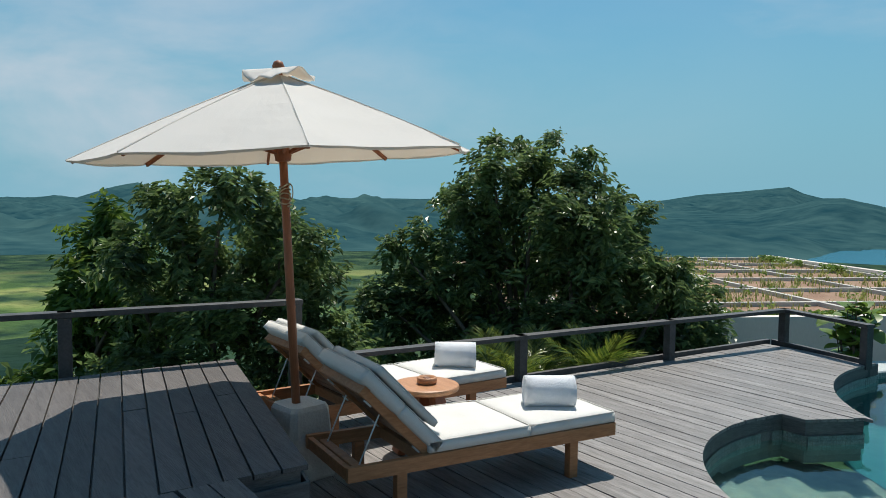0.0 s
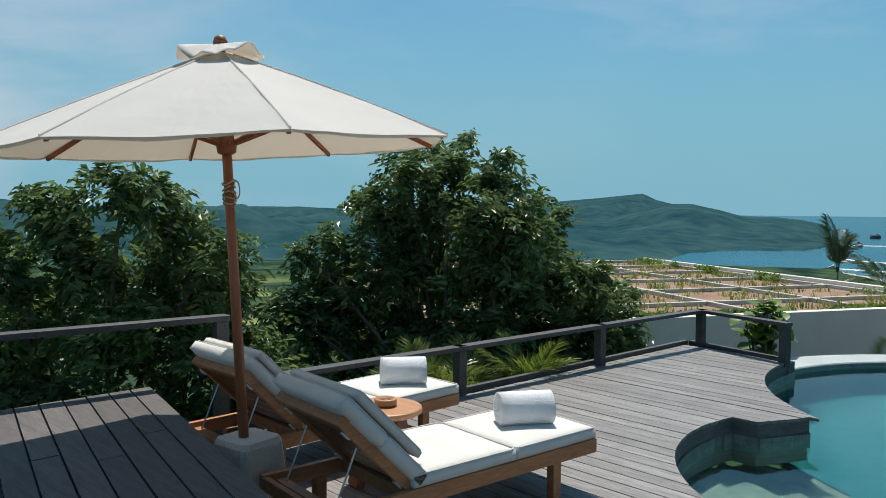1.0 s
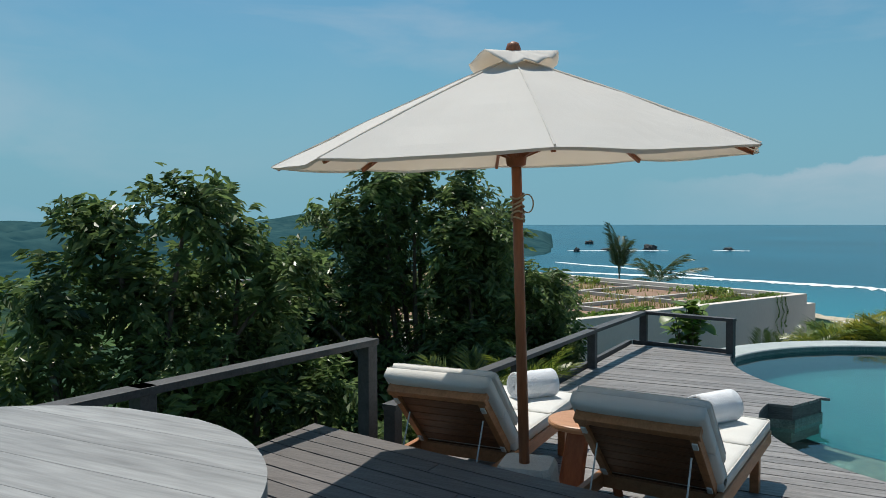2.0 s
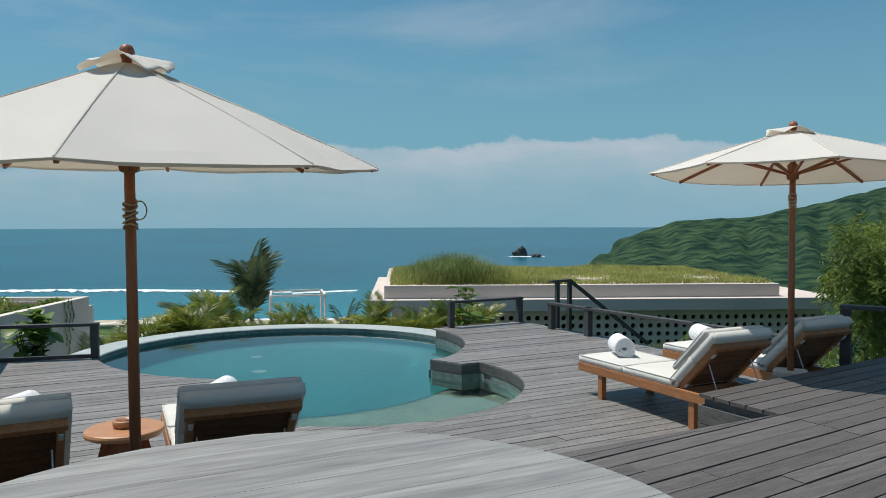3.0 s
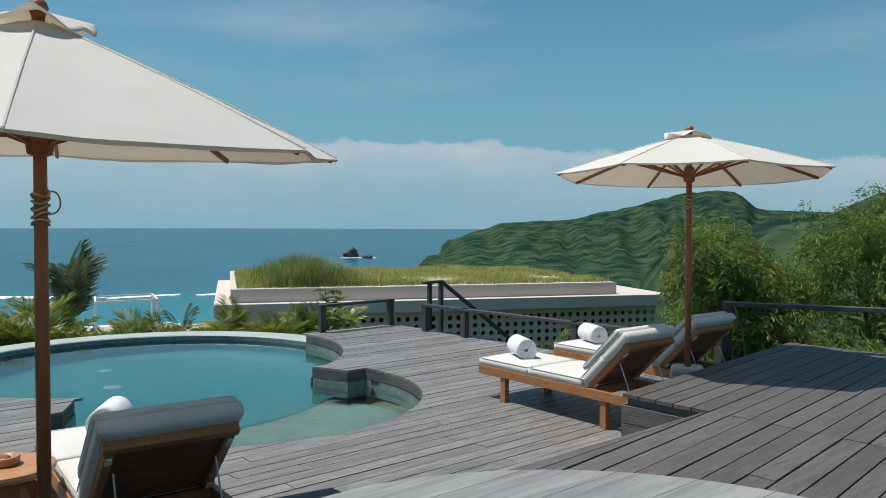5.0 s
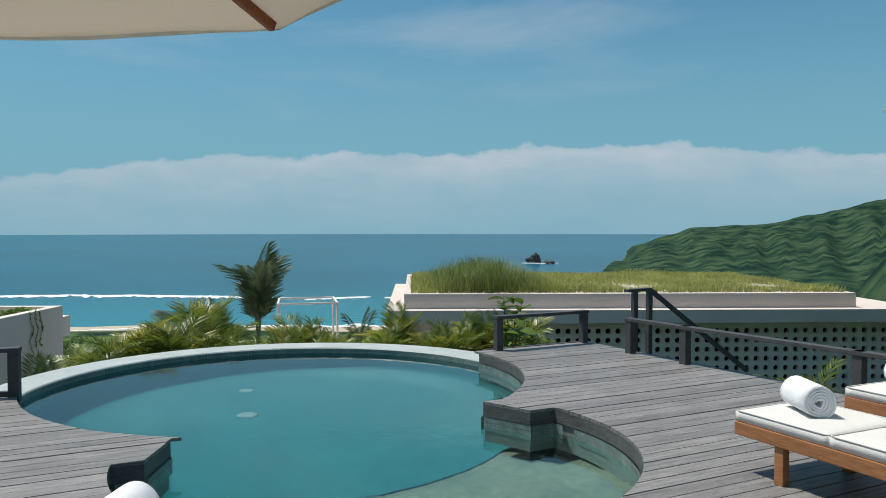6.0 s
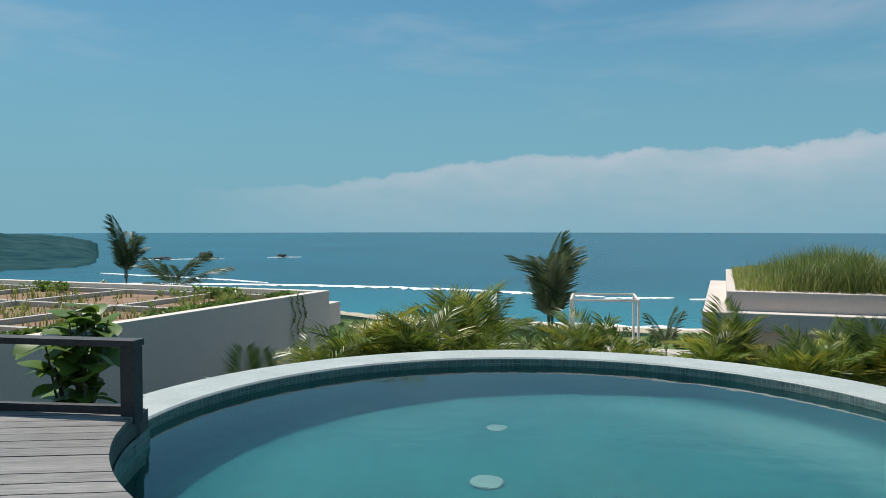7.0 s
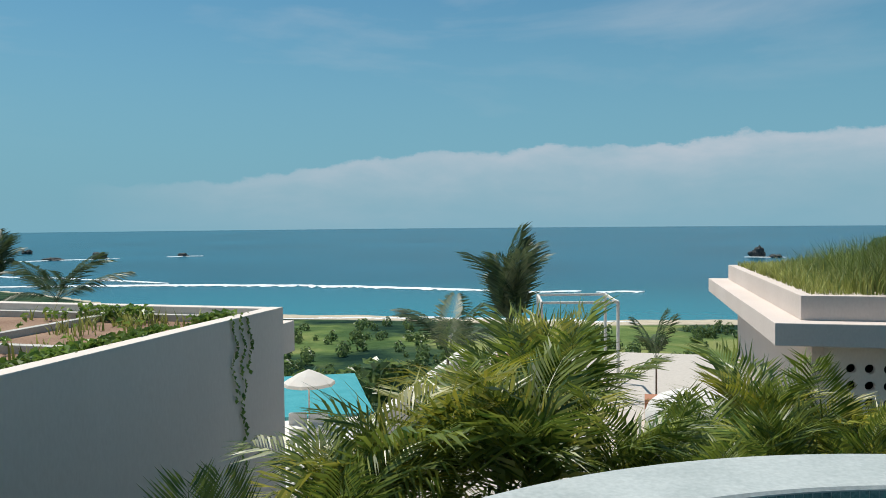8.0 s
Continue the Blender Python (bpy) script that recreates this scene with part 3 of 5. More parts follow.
def pool_right(y):
    if y > Y_BLOCK:
        return C1[0] + chord(C1, R1, y)
    if y > Y_NOTCH:
        return R_OUT + (R_MID - R_OUT) * (Y_BLOCK - y) / (Y_BLOCK - Y_NOTCH)
    return C2[0] + chord(C2, R2, y)


def arc(c, r, a0, a1, n):
    return [(c[0] + r * math.sin(radians(a0 + (a1 - a0) * i / n)), c[1] + r * math.cos(radians(a0 + (a1 - a0) * i / n))) for i in range(n + 1)]


def rim_line(side):
    """The deck's edge along the pool on one side, from the far end to the near middle."""
    f = pool_left if side < 0 else pool_right
    y0, y1 = -0.02, C2[1] - R2
    ys = [y0 + (Y_BLOCK - y0) * i / 22 for i in range(23)]
    pts = [(f(y), y) for y in ys]
    pts.append((f(Y_NOTCH + 0.001), Y_NOTCH))
    a_start = math.degrees(math.atan2(f(Y_NOTCH - 0.001) - C2[0], Y_NOTCH - C2[1]))
    pts += arc(C2, R2, a_start, 180 * side, 26)
    return pts


def strip(bm, line, z0, z1, off, side):
    """An upright band along a line, set back by off from the pool's side."""
    prev = None
    for i, p in enumerate(line):
        a, b = Vector(line[max(i - 1, 0)]), Vector(line[min(i + 1, len(line) - 1)])
        d = (b - a).normalized()
        nrm = Vector((-d.y, d.x)) * side
        q = Vector(p) + nrm * off
        cur = (bm.verts.new((q.x, q.y, z0)), bm.verts.new((q.x, q.y, z1)))
        if prev:
            bm.faces.new((prev[0], cur[0], cur[1], prev[1]))
        prev = cur


pool = thing("swimming_pool", "round turquoise stone swimming pool sunk in the deck", "pool", kind="structure")
bm = bmesh.new()
lathe(bm, [(0.2, -1.35), (2.0, -1.33), (2.70, -1.2), (2.84, -1.0), (2.852, -0.32), (2.87, -0.20)], 72, (C1[0], C1[1], 0))
for f in [f for f in bm.faces if f.calc_center_median().z > -1.15 and (len(f.verts) > 8 or f.calc_center_median().y < -2.5)]:
    bm.faces.remove(f)
part("basin", bm, DEPTH_TINTED_TILE, pool, "green stone basin wall and floor, depth darkening in the colour", True)
for r_in, z, lab in ((2.62, -1.22, "submerged step"), (2.9, -1.10, "submerged step"), (3.2, -0.98, "submerged step"), (3.5, -0.86, "submerged step"), (3.85, -0.74, "submerged step"), (4.2, -0.62, "submerged step"), (4.6, -0.52, "sandy shallow ledge")):
    cut = []
    for a in range(62, 299, 3):
        x, y = C2[0] + 2.0 * math.sin(radians(a)), C2[1] + 2.0 * math.cos(radians(a))
        if math.hypot(x - C1[0], y - C1[1]) > r_in:
            cut.append((x, y))
    a_lo = math.degrees(math.atan2(cut[-1][0] - C1[0], cut[-1][1] - C1[1])) % 360
    a_hi = math.degrees(math.atan2(cut[0][0] - C1[0], cut[0][1] - C1[1])) % 360
    bm = bmesh.new()
    prism(bm, cut + arc(C1, r_in, a_lo, a_hi, 24)[1:-1], -1.4, z)
    bmesh.ops.recalc_face_normals(bm, faces=bm.faces)
    part("pool_step" if z < -0.55 else "pool_ledge", bm, LEDGE, pool, lab)
# one sheet of water over both rounds
bm = bmesh.new()
outline = [(C1[0] + 2.86 * math.sin(radians(a)), C1[1] + 2.86 * math.cos(radians(a))) for a in range(-140, 141, 4)]
outline += [(C2[0] + 2.0 * math.sin(radians(a)), C2[1] + 2.0 * math.cos(radians(a))) for a in range(78, 283, 4)]
bm.faces.new([bm.verts.new((x, y, WATER_Z)) for x, y in outline][::-1])
surface_ob = part("water_surface", bm, POOL_WATER, pool, "clear turquoise water")
surface_ob.visible_shadow = False
for x, y, r in ((-0.28, 0.05, 0.13), (-0.02, 1.25, 0.10)):
    bm = bmesh.new()
    lathe(bm, [(r, 0), (r * 0.92, 0.015), (r * 0.5, 0.02)], 20, (x, y, -1.338))
    part("drain_cover", bm, GROUT, pool, "round white drain cover")
bm = bmesh.new()
ring_o, ring_i, a0, a1 = 3.36, 2.85, -81, 84
n = 90
prev = None
for i in range(n + 1):
    a = radians(a0 + (a1 - a0) * i / n)
    s, c = math.sin(a), math.cos(a)
    cur = [bm.verts.new((C1[0] + r * s, C1[1] + r * c, z)) for r, z in ((ring_i, -0.25), (ring_i, -0.165), (ring_i + 0.012, -0.150), (ring_o - 0.015, -0.150), (ring_o, -0.165), (ring_o, -2.6))]
    if prev:
        for k in range(5):
            bm.faces.new((prev[k], prev[k + 1], cur[k + 1], cur[k]))
    prev = cur
part("coping", bm, COPING, pool, "pale mosaic coping round the far rim")
# mosaic tiles on the inside of the rim and under the deck's edge
TILE = finish(boxed(-0.021, 0.021, -0.004, 0.004, -0.021, 0.021, 0.0), "mosaic_tile", MOSAIC)
tile_stuff = bmesh.new()


def tile_band(line, side, z_top, rows, keep):
    made = 0
    dist, nxt = 0.0, 0.024
    for p, q in zip(line, line[1:]):
        p, q = Vector(p), Vector(q)
        seg = (q - p).length
        d = (q - p) / seg
        nrm = Vector((-d.y, d.x)) * side
        while nxt < dist + seg:
            c = p + d * (nxt - dist) + nrm * 0.012
            rot = Matrix.Rotation(math.atan2(d.y, d.x), 4, "Z")
            for k in range(rows):
                m = Matrix.Translation((c.x, c.y, z_top - 0.024 - 0.046 * k)) @ rot
                if keep:
                    shared("tile", TILE, pool, m)
                    made += 1
                else:
                    vs = [tile_stuff.verts.new(m @ Vector((x, side * -0.004, z))) for x, z in ((-0.021, -0.021), (0.021, -0.021), (0.021, 0.021), (-0.021, 0.021))]
                    tile_stuff.faces.new(vs if side < 0 else vs[::-1])
            nxt += 0.046
        dist += seg


# ---------------------------------------------------------------- decks
deck = thing("deck", "weathered grey hardwood deck round the pool", "deck", kind="structure")
raised = thing("raised_deck", "raised dark hardwood deck a step above the pool deck", "deck", kind="structure")
BOARD = 0.152


def deck_left_edge(y):
    return -4.06 - 0.06 * min(1, max(0, (0 - y) / 3)) - 0.02 * max(0, -y - 3)


def deck_right_edge(y):
    return 4.72 + 0.02 * max(0, -y)


def board(x_of_left, x_of_right, y0, y1, z, parent, material, breaks=()):
    """One plank between two edges that may curve, with a little cupping at its sides."""
    ys = sorted({y0, y1, *(y0 + (y1 - y0) * k / 3 for k in range(1, 3)), *(b + s for b in breaks for s in (-1e-4, 1e-4) if y0 < b < y1)})
    left, right = [(x_of_left(y), y) for y in ys], [(x_of_right(y), y) for y in ys]
    if min(r[0] - l[0] for l, r in zip(left, right)) < 0.03:
        return
    jig = random.uniform(-0.0025, 0.0025)
    bm = bmesh.new()
    prism(bm, left + right[::-1], z - 0.028 + jig, z + jig)
    bmesh.ops.recalc_face_normals(bm, faces=bm.faces)
    part("plank", bm, material, parent)


def lay_rows(y_far, y_near, z, parent, spans, material, gap=0.011, breaks=()):
    y = y_far
    k = 0
    while y - BOARD > y_near - 0.05:
        a, b = y - BOARD + gap, y
        for lo, hi, joints in spans((a + b) / 2, a, b):
            cut = sorted(j + random.uniform(-0.5, 0.5) for j in joints)
            edges = [lo] + [(lambda v: (lambda yy: v))(c) for c in cut] + [hi]
            for p, q in zip(edges, edges[1:]):
                board((lambda yy, p=p: p(yy) + 0.003), (lambda yy, q=q: q(yy) - 0.003), a, b, z, parent, material, breaks)
        y -= BOARD
        k += 1


def pool_spans(ym, a, b):
    if b > C2[1] - R2 and a > C2[1] - R2 + 0.0:
        out = [(deck_left_edge, pool_left, []), (pool_right, deck_right_edge, [])]
        if ym > -0.02:
            out = out[1:]
        return out
    if b > C2[1] - R2:
        edge = C2[1] - R2
        return [(deck_left_edge, (lambda y: C2[0] - chord(C2, R2, max(y, edge))), []), ((lambda y: C2[0] + chord(C2, R2, max(y, edge))), deck_right_edge, [])]
    return [(deck_left_edge, deck_right_edge, [-1.2 if int(ym * 100) % 2 else 0.4, 2.6])]


for side in (-1, 1):
    line = rim_line(side)
    bm = bmesh.new()
    strip(bm, line, -0.145, -0.012, 0.004, side)
    strip(bm, line, -0.145, -0.012, 0.030, side)
    part("fascia", bm, FASCIA, deck, "dark grey bent edge board")
    bm = bmesh.new()
    strip(bm, line, -0.75, -0.140, 0.020, side)
    part("edge_wall", bm, GROUT, deck, "mosaic-clad wall under the edge")
    far = line[:18]
    tile_band(line[18:26], -side, -0.146, 5, False)
    tile_band(far, -side, -0.146, 5, False)
    tile_band(line[26:], -side, -0.146, 5, False)
tile_band(arc(C1, ring_i, a0 + 1, a1 - 1, 80), -1, -0.166, 2, False)
part("tile", tile_stuff, MOSAIC, pool, "small green mosaic tiles")["kind"] = "stuff"

lay_rows(0.08, -8.22, DECK_Z, deck, pool_spans, DECK, breaks=(Y_BLOCK, Y_NOTCH))
# full slabs under the planks; the shade in the gaps is their near-black colour
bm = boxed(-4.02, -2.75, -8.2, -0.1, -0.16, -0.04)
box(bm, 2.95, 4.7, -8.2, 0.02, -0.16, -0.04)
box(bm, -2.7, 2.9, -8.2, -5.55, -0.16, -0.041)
part("under_slab", bm, GAP_SHADE, deck, "near-black slabs under the planks, gap shade in their colour")
bm = bmesh.new()
beam(bm, (-4.10, 0.04, -0.10), (-4.30, -6.75, -0.10), 0.06, 0.30)
beam(bm, (-4.05, 0.07, -0.10), (-2.62, -0.22, -0.10), 0.06, 0.30)
beam(bm, (2.95, 0.10, -0.12), (4.75, 0.12, -0.12), 0.05, 0.26)
beam(bm, (4.75, -1.0, -0.15), (4.86, -6.9, -0.15), 0.05, 0.30)
part("kerb_board", bm, RAIL, deck, "dark edge beam")

WING_L, WING_R, FRONT = -1.68, 1.25, -8.24
SLOPES = {"left": (-0.20, WING_L, -7.86), "mid": (0.10, WING_R, -8.26), "right": (0.10, WING_R, -7.50)}


def slanted(key, lo, hi, y_far, y_near, joints):
    """Planks laid at the slant of one wing between two upright seams."""
    slope, x0, _y = SLOPES[key]
    y, k = y_far, 0
    while y > y_near:
        cuts = [lo] + sorted(j + random.uniform(-0.45, 0.45) for j in (joints if k % 2 else [])) + [hi]
        for p, q in zip(cuts, cuts[1:]):
            jig = random.uniform(-0.0025, 0.0025)
            bm = boxed(p + 0.003, q - 0.003, y - BOARD + 0.012, y, RAISED_Z - 0.028 + jig, RAISED_Z + jig)
            for v in bm.verts:
                v.co.y += slope * (v.co.x - x0)
            part("plank", bm, DECK_DARK, raised)
        y -= BOARD
        k += 1


slanted("left", -4.42, WING_L, SLOPES["left"][2], -12.6, [-3.0])
slanted("mid", WING_L, WING_R, SLOPES["mid"][2], -12.6, [-0.2])
for f0, f1 in ((0.0, 0.5), (0.5, 1.0)):
    depth_l, depth_r = 0.30, 0.01
    bm = bmesh.new()
    prism(bm, [(WING_L, FRONT - depth_l * f0), (WING_R, FRONT - depth_r * f0), (WING_R, FRONT - depth_r * f1 + 0.004), (WING_L, FRONT - depth_l * f1 + 0.010)][::-1], RAISED_Z - 0.028, RAISED_Z)
    part("plank", bm, DECK_DARK, raised)
slanted("right", WING_R, 4.9, SLOPES["right"][2], -12.6, [2.9])


def wing_front(key, x):
    slope, x0, y0 = SLOPES[key]
    return y0 + slope * (x - x0)


bm = bmesh.new()
prism(bm, [(-4.40, -13.2), (WING_L - 0.03, -13.2), (WING_L - 0.03, SLOPES["left"][2] - 0.03), (-4.40, wing_front("left", -4.40) - 0.03)], 0.0, RAISED_Z - 0.034)
prism(bm, [(WING_R + 0.03, -13.2), (4.86, -13.2), (4.86, wing_front("right", 4.86) - 0.03), (WING_R + 0.03, SLOPES["right"][2] - 0.03)], 0.0, RAISED_Z - 0.034)
prism(bm, [(WING_L - 0.03, -13.2), (WING_R + 0.03, -13.2), (WING_R + 0.03, FRONT - 0.03), (WING_L - 0.03, FRONT - 0.03)], 0.0, RAISED_Z - 0.036)
part("riser", bm, FASCIA, raised, "dark boarded front")
bm = bmesh.new()
for z in (0.07, 0.215, 0.36):
    for a, b in (((-4.40, wing_front("left", -4.40)), (WING_L, SLOPES["left"][2])), ((WING_L, SLOPES["left"][2]), (WING_L, FRONT)), ((WING_L, FRONT), (WING_R, FRONT)), ((WING_R, FRONT), (WING_R, SLOPES["right"][2])), ((WING_R, SLOPES["right"][2]), (4.86, wing_front("right", 4.86)))):
        beam(bm, (*a, z), (*b, z), 0.02, 0.14, bevel=0.003)
part("riser_board", bm, FASCIA, raised, "dark grey riser boards")
bm = boxed(WING_L + 0.02, WING_R - 0.02, FRONT + 0.012, FRONT + 0.36, 0.0, 0.26, 0.004)
part("step", bm, DECK_DARK, raised, "broad hardwood step between the levels")


# ---------------------------------------------------------------- railings
def railing(label, posts, base, top, rail_ends=(0, 0)):
    """Square posts under one flat cap rail; posts are (x, y)."""
    r = thing("railing", label, "railing", "deck railings")
    for x, y in posts:
        i = posts.index((x, y))
        q = posts[min(i + 1, len(posts) - 1)] if i < len(posts) - 1 else posts[i - 1]
        yaw = math.degrees(math.atan2(q[1] - y, q[0] - x))
        bm = boxed(-0.05, 0.05, -0.05, 0.05, base, top - 0.045, 0.006)
        bmesh.ops.transform(bm, matrix=pose(x, y, 0, 0, 0, yaw), verts=bm.verts)
        part("post", bm, RAIL, r)
    for (ax, ay), (bx, by) in zip(posts, posts[1:]):
        d = Vector((bx - ax, by - ay, 0)).normalized() * 0.055
        bm = bmesh.new()
        beam(bm, Vector((ax, ay, top - 0.022)) - d, Vector((bx, by, top - 0.022)) + d, 0.125, 0.044, bevel=0.005)
        part("cap_rail", bm, RAIL, r)
    return r


railing("dark painted timber railing along the garden edge", [(-2.645, -0.25), (-3.905, 0.08), (-4.06, -2.07), (-4.18, -4.3), (-4.30, -6.5)], -0.05, 0.49)
railing("dark painted timber railing on the raised deck", [(-4.34, -6.78), (-4.54, -8.6), (-4.78, -10.8), (-5.0, -13.0)], -0.3, 1.01)
railing("short dark timber railing beside the pool", [(3.125, 0.0), (4.605, 0.05)], -0.1, 0.475)
railing("grey weathered timber railing along the planting", [(4.58, -1.0), (4.62, -1.95), (4.74, -4.15), (4.86, -6.3)], -0.1, 0.47)
railing("dark timber railing on the raised deck edge", [(4.08, -6.82), (4.95, -8.6), (5.4, -10.6), (5.8, -13.0)], -0.3, 1.01)

stair = thing("stair_rail", "dark timber handrail leading down the garden stair", "handrail")
for x, y in ((4.98, -0.62), (5.30, -0.56)):
    part("post", boxed(x - 0.035, x + 0.035, y - 0.035, y + 0.035, -0.9, 0.78, 0.004), RAIL, stair)
bm = bmesh.new()
beam(bm, (4.80, -0.65, 0.80), (5.33, -0.555, 0.80), 0.08, 0.04, bevel=0.004)
part("handrail", bm, RAIL, stair)
bm = bmesh.new()
beam(bm, (5.30, -0.56, 0.80), (6.9, -0.9, -0.45), 0.07, 0.06, bevel=0.004)
part("sloping_rail", bm, RAIL, stair)
garden_stair = thing("garden_stair", "grey timber stair going down from the deck", "stairs")
for k in range(6):
    part("tread", boxed(4.80 + 0.28 * k, 5.09 + 0.28 * k, -0.98, 0.04, -0.22 - 0.18 * k, -0.18 - 0.18 * k, 0.004), DECK_DARK, garden_stair)
for y in (-1.0, 0.06):
    bm = bmesh.new()
    beam(bm, (4.78, y, -0.27), (6.5, y, -1.38), 0.04, 0.2)
    part("stringer", bm, RAIL, garden_stair)


# ---------------------------------------------------------------- sun loungers
def pad(w, l, h, dimple=(), puff=0.012):
    """A soft boxed cushion lying in x and -y from the origin, rounded at its edges."""
    bm = bmesh.new()
    nx, ny = 14, 14
    def soft(u):
        return max(0.0, 1 - abs(u) ** 7) ** 0.5
    top, bot = [], []
    for j in range(ny + 1):
        v = -1 + 2 * j / ny
        v = math.copysign(abs(v) ** 0.75, v)
        rt, rb = [], []
        for i in range(nx + 1):
            u = -1 + 2 * i / nx
            u = math.copysign(abs(u) ** 0.75, u)
            k = soft(u) * soft(v)
            z = h / 2 * (0.62 + 0.38 * k) + puff * math.cos(u * 1.4) * math.cos(v * 1.4)
            z += 0.003 * noise.noise((u * 3 + w * 7, v * 3, l))
            for dx, dy in dimple:
                z -= 0.018 * math.exp(-((u - dx) ** 2 + (v - dy) ** 2) / 0.02)
            x, y = u * w / 2, -l / 2 + v * l / 2
            rt.append(bm.verts.new((x, y, h / 2 + z)))
            rb.append(bm.verts.new((x, y, h / 2 - h / 2 * (0.7 + 0.3 * k))))
        top.append(rt)
        bot.append(rb)
    for j in range(ny):
        for i in range(nx):
            bm.faces.new((top[j][i], top[j][i + 1], top[j + 1][i + 1], top[j + 1][i]))
            bm.faces.new((bot[j][i + 1], bot[j][i], bot[j + 1][i], bot[j + 1][i + 1]))
    for j in range(ny):
        bm.faces.new((top[j][0], top[j + 1][0], bot[j + 1][0], bot[j][0]))
        bm.faces.new((top[j + 1][nx], top[j][nx], bot[j][nx], bot[j + 1][nx]))
    for i in range(nx):
        bm.faces.new((top[0][i + 1], top[0][i], bot[0][i], bot[0][i + 1]))
        bm.faces.new((top[ny][i], top[ny][i + 1], bot[ny][i + 1], bot[ny][i]))
    bmesh.ops.recalc_face_normals(bm, faces=bm.faces)
    return bm


def seam(bm, w, l, z):
    pts = []
    r = 0.03
    for cx, cy, s in ((w / 2 - r, -r, 0), (-w / 2 + r, -r, 90), (-w / 2 + r, -l + r, 180), (w / 2 - r, -l + r, 270)):
        pts += [(cx + r * math.cos(radians(s + a)), cy + r * math.sin(radians(s + a)), z) for a in (0, 30, 60, 90)]
    tube(bm, pts + [pts[0]], 0.0045, 6, False)


BACK_PIVOT, BACK_TILT = (-1.49, 0.345), 45.0


def sun_lounger(label, at):
    s = thing("sun_lounger", label, "sun lounger", "sun loungers round the pool", at)
    w, l = 0.74, 2.04
    for x in (-w / 2 + 0.02, w / 2 - 0.02):
        part("side_rail", boxed(x - 0.02, x + 0.02, -l, 0, 0.255, 0.345, 0.005), TEAK, s)
    for y in (-0.02, -l + 0.02, -1.50):
        part("cross_rail", boxed(-w / 2 + 0.041, w / 2 - 0.041, y - 0.018, y + 0.018, 0.26, 0.335, 0.004), TEAK, s)
    for x in (-w / 2 + 0.045, w / 2 - 0.045):
        for y in (-0.36, -1.68):
            part("leg", boxed(x - 0.03 if x > 0 else x - 0.03, x + 0.03, y - 0.035, y + 0.035, 0, 0.262, 0.005), TEAK, s)
    for k in range(15):
        y = -0.06 - k * 0.094
        part("slat", boxed(-w / 2 + 0.042, w / 2 - 0.042, y - 0.075, y, 0.312, 0.332), TEAK_DARK, s)
    py, pz = BACK_PIVOT
    tilt = Matrix.Translation((0, py, pz)) @ Matrix.Rotation(radians(-BACK_TILT), 4, "X")
    bl = 0.585

    def leaning(name, bm, material, parent, lab="", smooth=False):
        bmesh.ops.transform(bm, matrix=tilt, verts=bm.verts)
        return part(name, bm, material, parent, lab, smooth)
    back = leaning("backrest", boxed(-w / 2 + 0.045, -w / 2 + 0.09, -bl, 0.0, -0.03, 0.03, 0.004), TEAK, s, "tilted slatted backrest")
    leaning("stile", boxed(w / 2 - 0.09, w / 2 - 0.045, -bl, 0.0, -0.03, 0.03, 0.004), TEAK, back)
    leaning("top_rail", boxed(-w / 2 + 0.03, w / 2 - 0.03, -bl - 0.05, -bl, -0.032, 0.032, 0.006), TEAK, back)
    for k in range(7):
        y = -0.03 - k * 0.086
        leaning("slat", boxed(-w / 2 + 0.09, w / 2 - 0.09, y - 0.078, y, -0.006, 0.016), TEAK_DARK, back)
    for x in (-w / 2 + 0.068, w / 2 - 0.068):
        for y in (-0.53, -0.07):
            leaning("hinge_plate", boxed(x - 0.014, x + 0.014, y - 0.026, y + 0.026, -0.040, -0.029), CUSHION, back, "small white strap plate")
    for x in (-w / 2 + 0.11, w / 2 - 0.11):
        bm = bmesh.new()
        top = tilt @ Vector((x, -0.40, -0.03))
        tube(bm, [top, (x, -1.93, 0.30)], 0.0055, 6)
        part("prop", bm, METAL, s, "thin metal prop")
    part("prop_rail", boxed(-w / 2 + 0.041, w / 2 - 0.041, -1.96, -1.90, 0.27, 0.31, 0.004), TEAK, s)
    for name, y, ln, dim in (("foot_cushion", 0.0, 0.73, ()), ("seat_cushion", -0.735, 0.76, ((0.0, 0.1),))):
        bm = pad(w - 0.02, ln, 0.095, dim)
        bmesh.ops.translate(bm, vec=(0, y, 0.335), verts=bm.verts)
        c = part(name, bm, CUSHION, s, "off-white canvas cushion", True)
        bm = bmesh.new()
        seam(bm, w - 0.022, ln - 0.004, 0.085)
        bmesh.ops.translate(bm, vec=(0, y, 0.335), verts=bm.verts)
        part("piping", bm, PIPING, c)
    for name, y0, ln, z0, h in (("back_cushion", 0.02, 0.37, 0.02, 0.10), ("head_cushion", -0.35, 0.35, 0.02, 0.10), ("neck_pad", -0.10, 0.55, 0.125, 0.055)):
        bm = pad(w - 0.02, ln, h)
        bmesh.ops.translate(bm, vec=(0, y0, z0), verts=bm.verts)
        c = leaning(name, bm, CUSHION, s, "off-white canvas cushion", True)
        bm = bmesh.new()
        seam(bm, w - 0.022, ln - 0.004, h * 0.88)
        bmesh.ops.translate(bm, vec=(0, y0, z0), verts=bm.verts)
        leaning("piping", bm, PIPING, c)
    return s


LOUNGERS = [(-2.13, -5.43, -5), (-3.60, -5.27, 1), (2.24, -5.20, -2), (3.62, -5.05, -2)]
first = sun_lounger("teak sun lounger with off-white cushions beside the pool", pose(*LOUNGERS[0][:2], 0, 0, 0, LOUNGERS[0][2]))
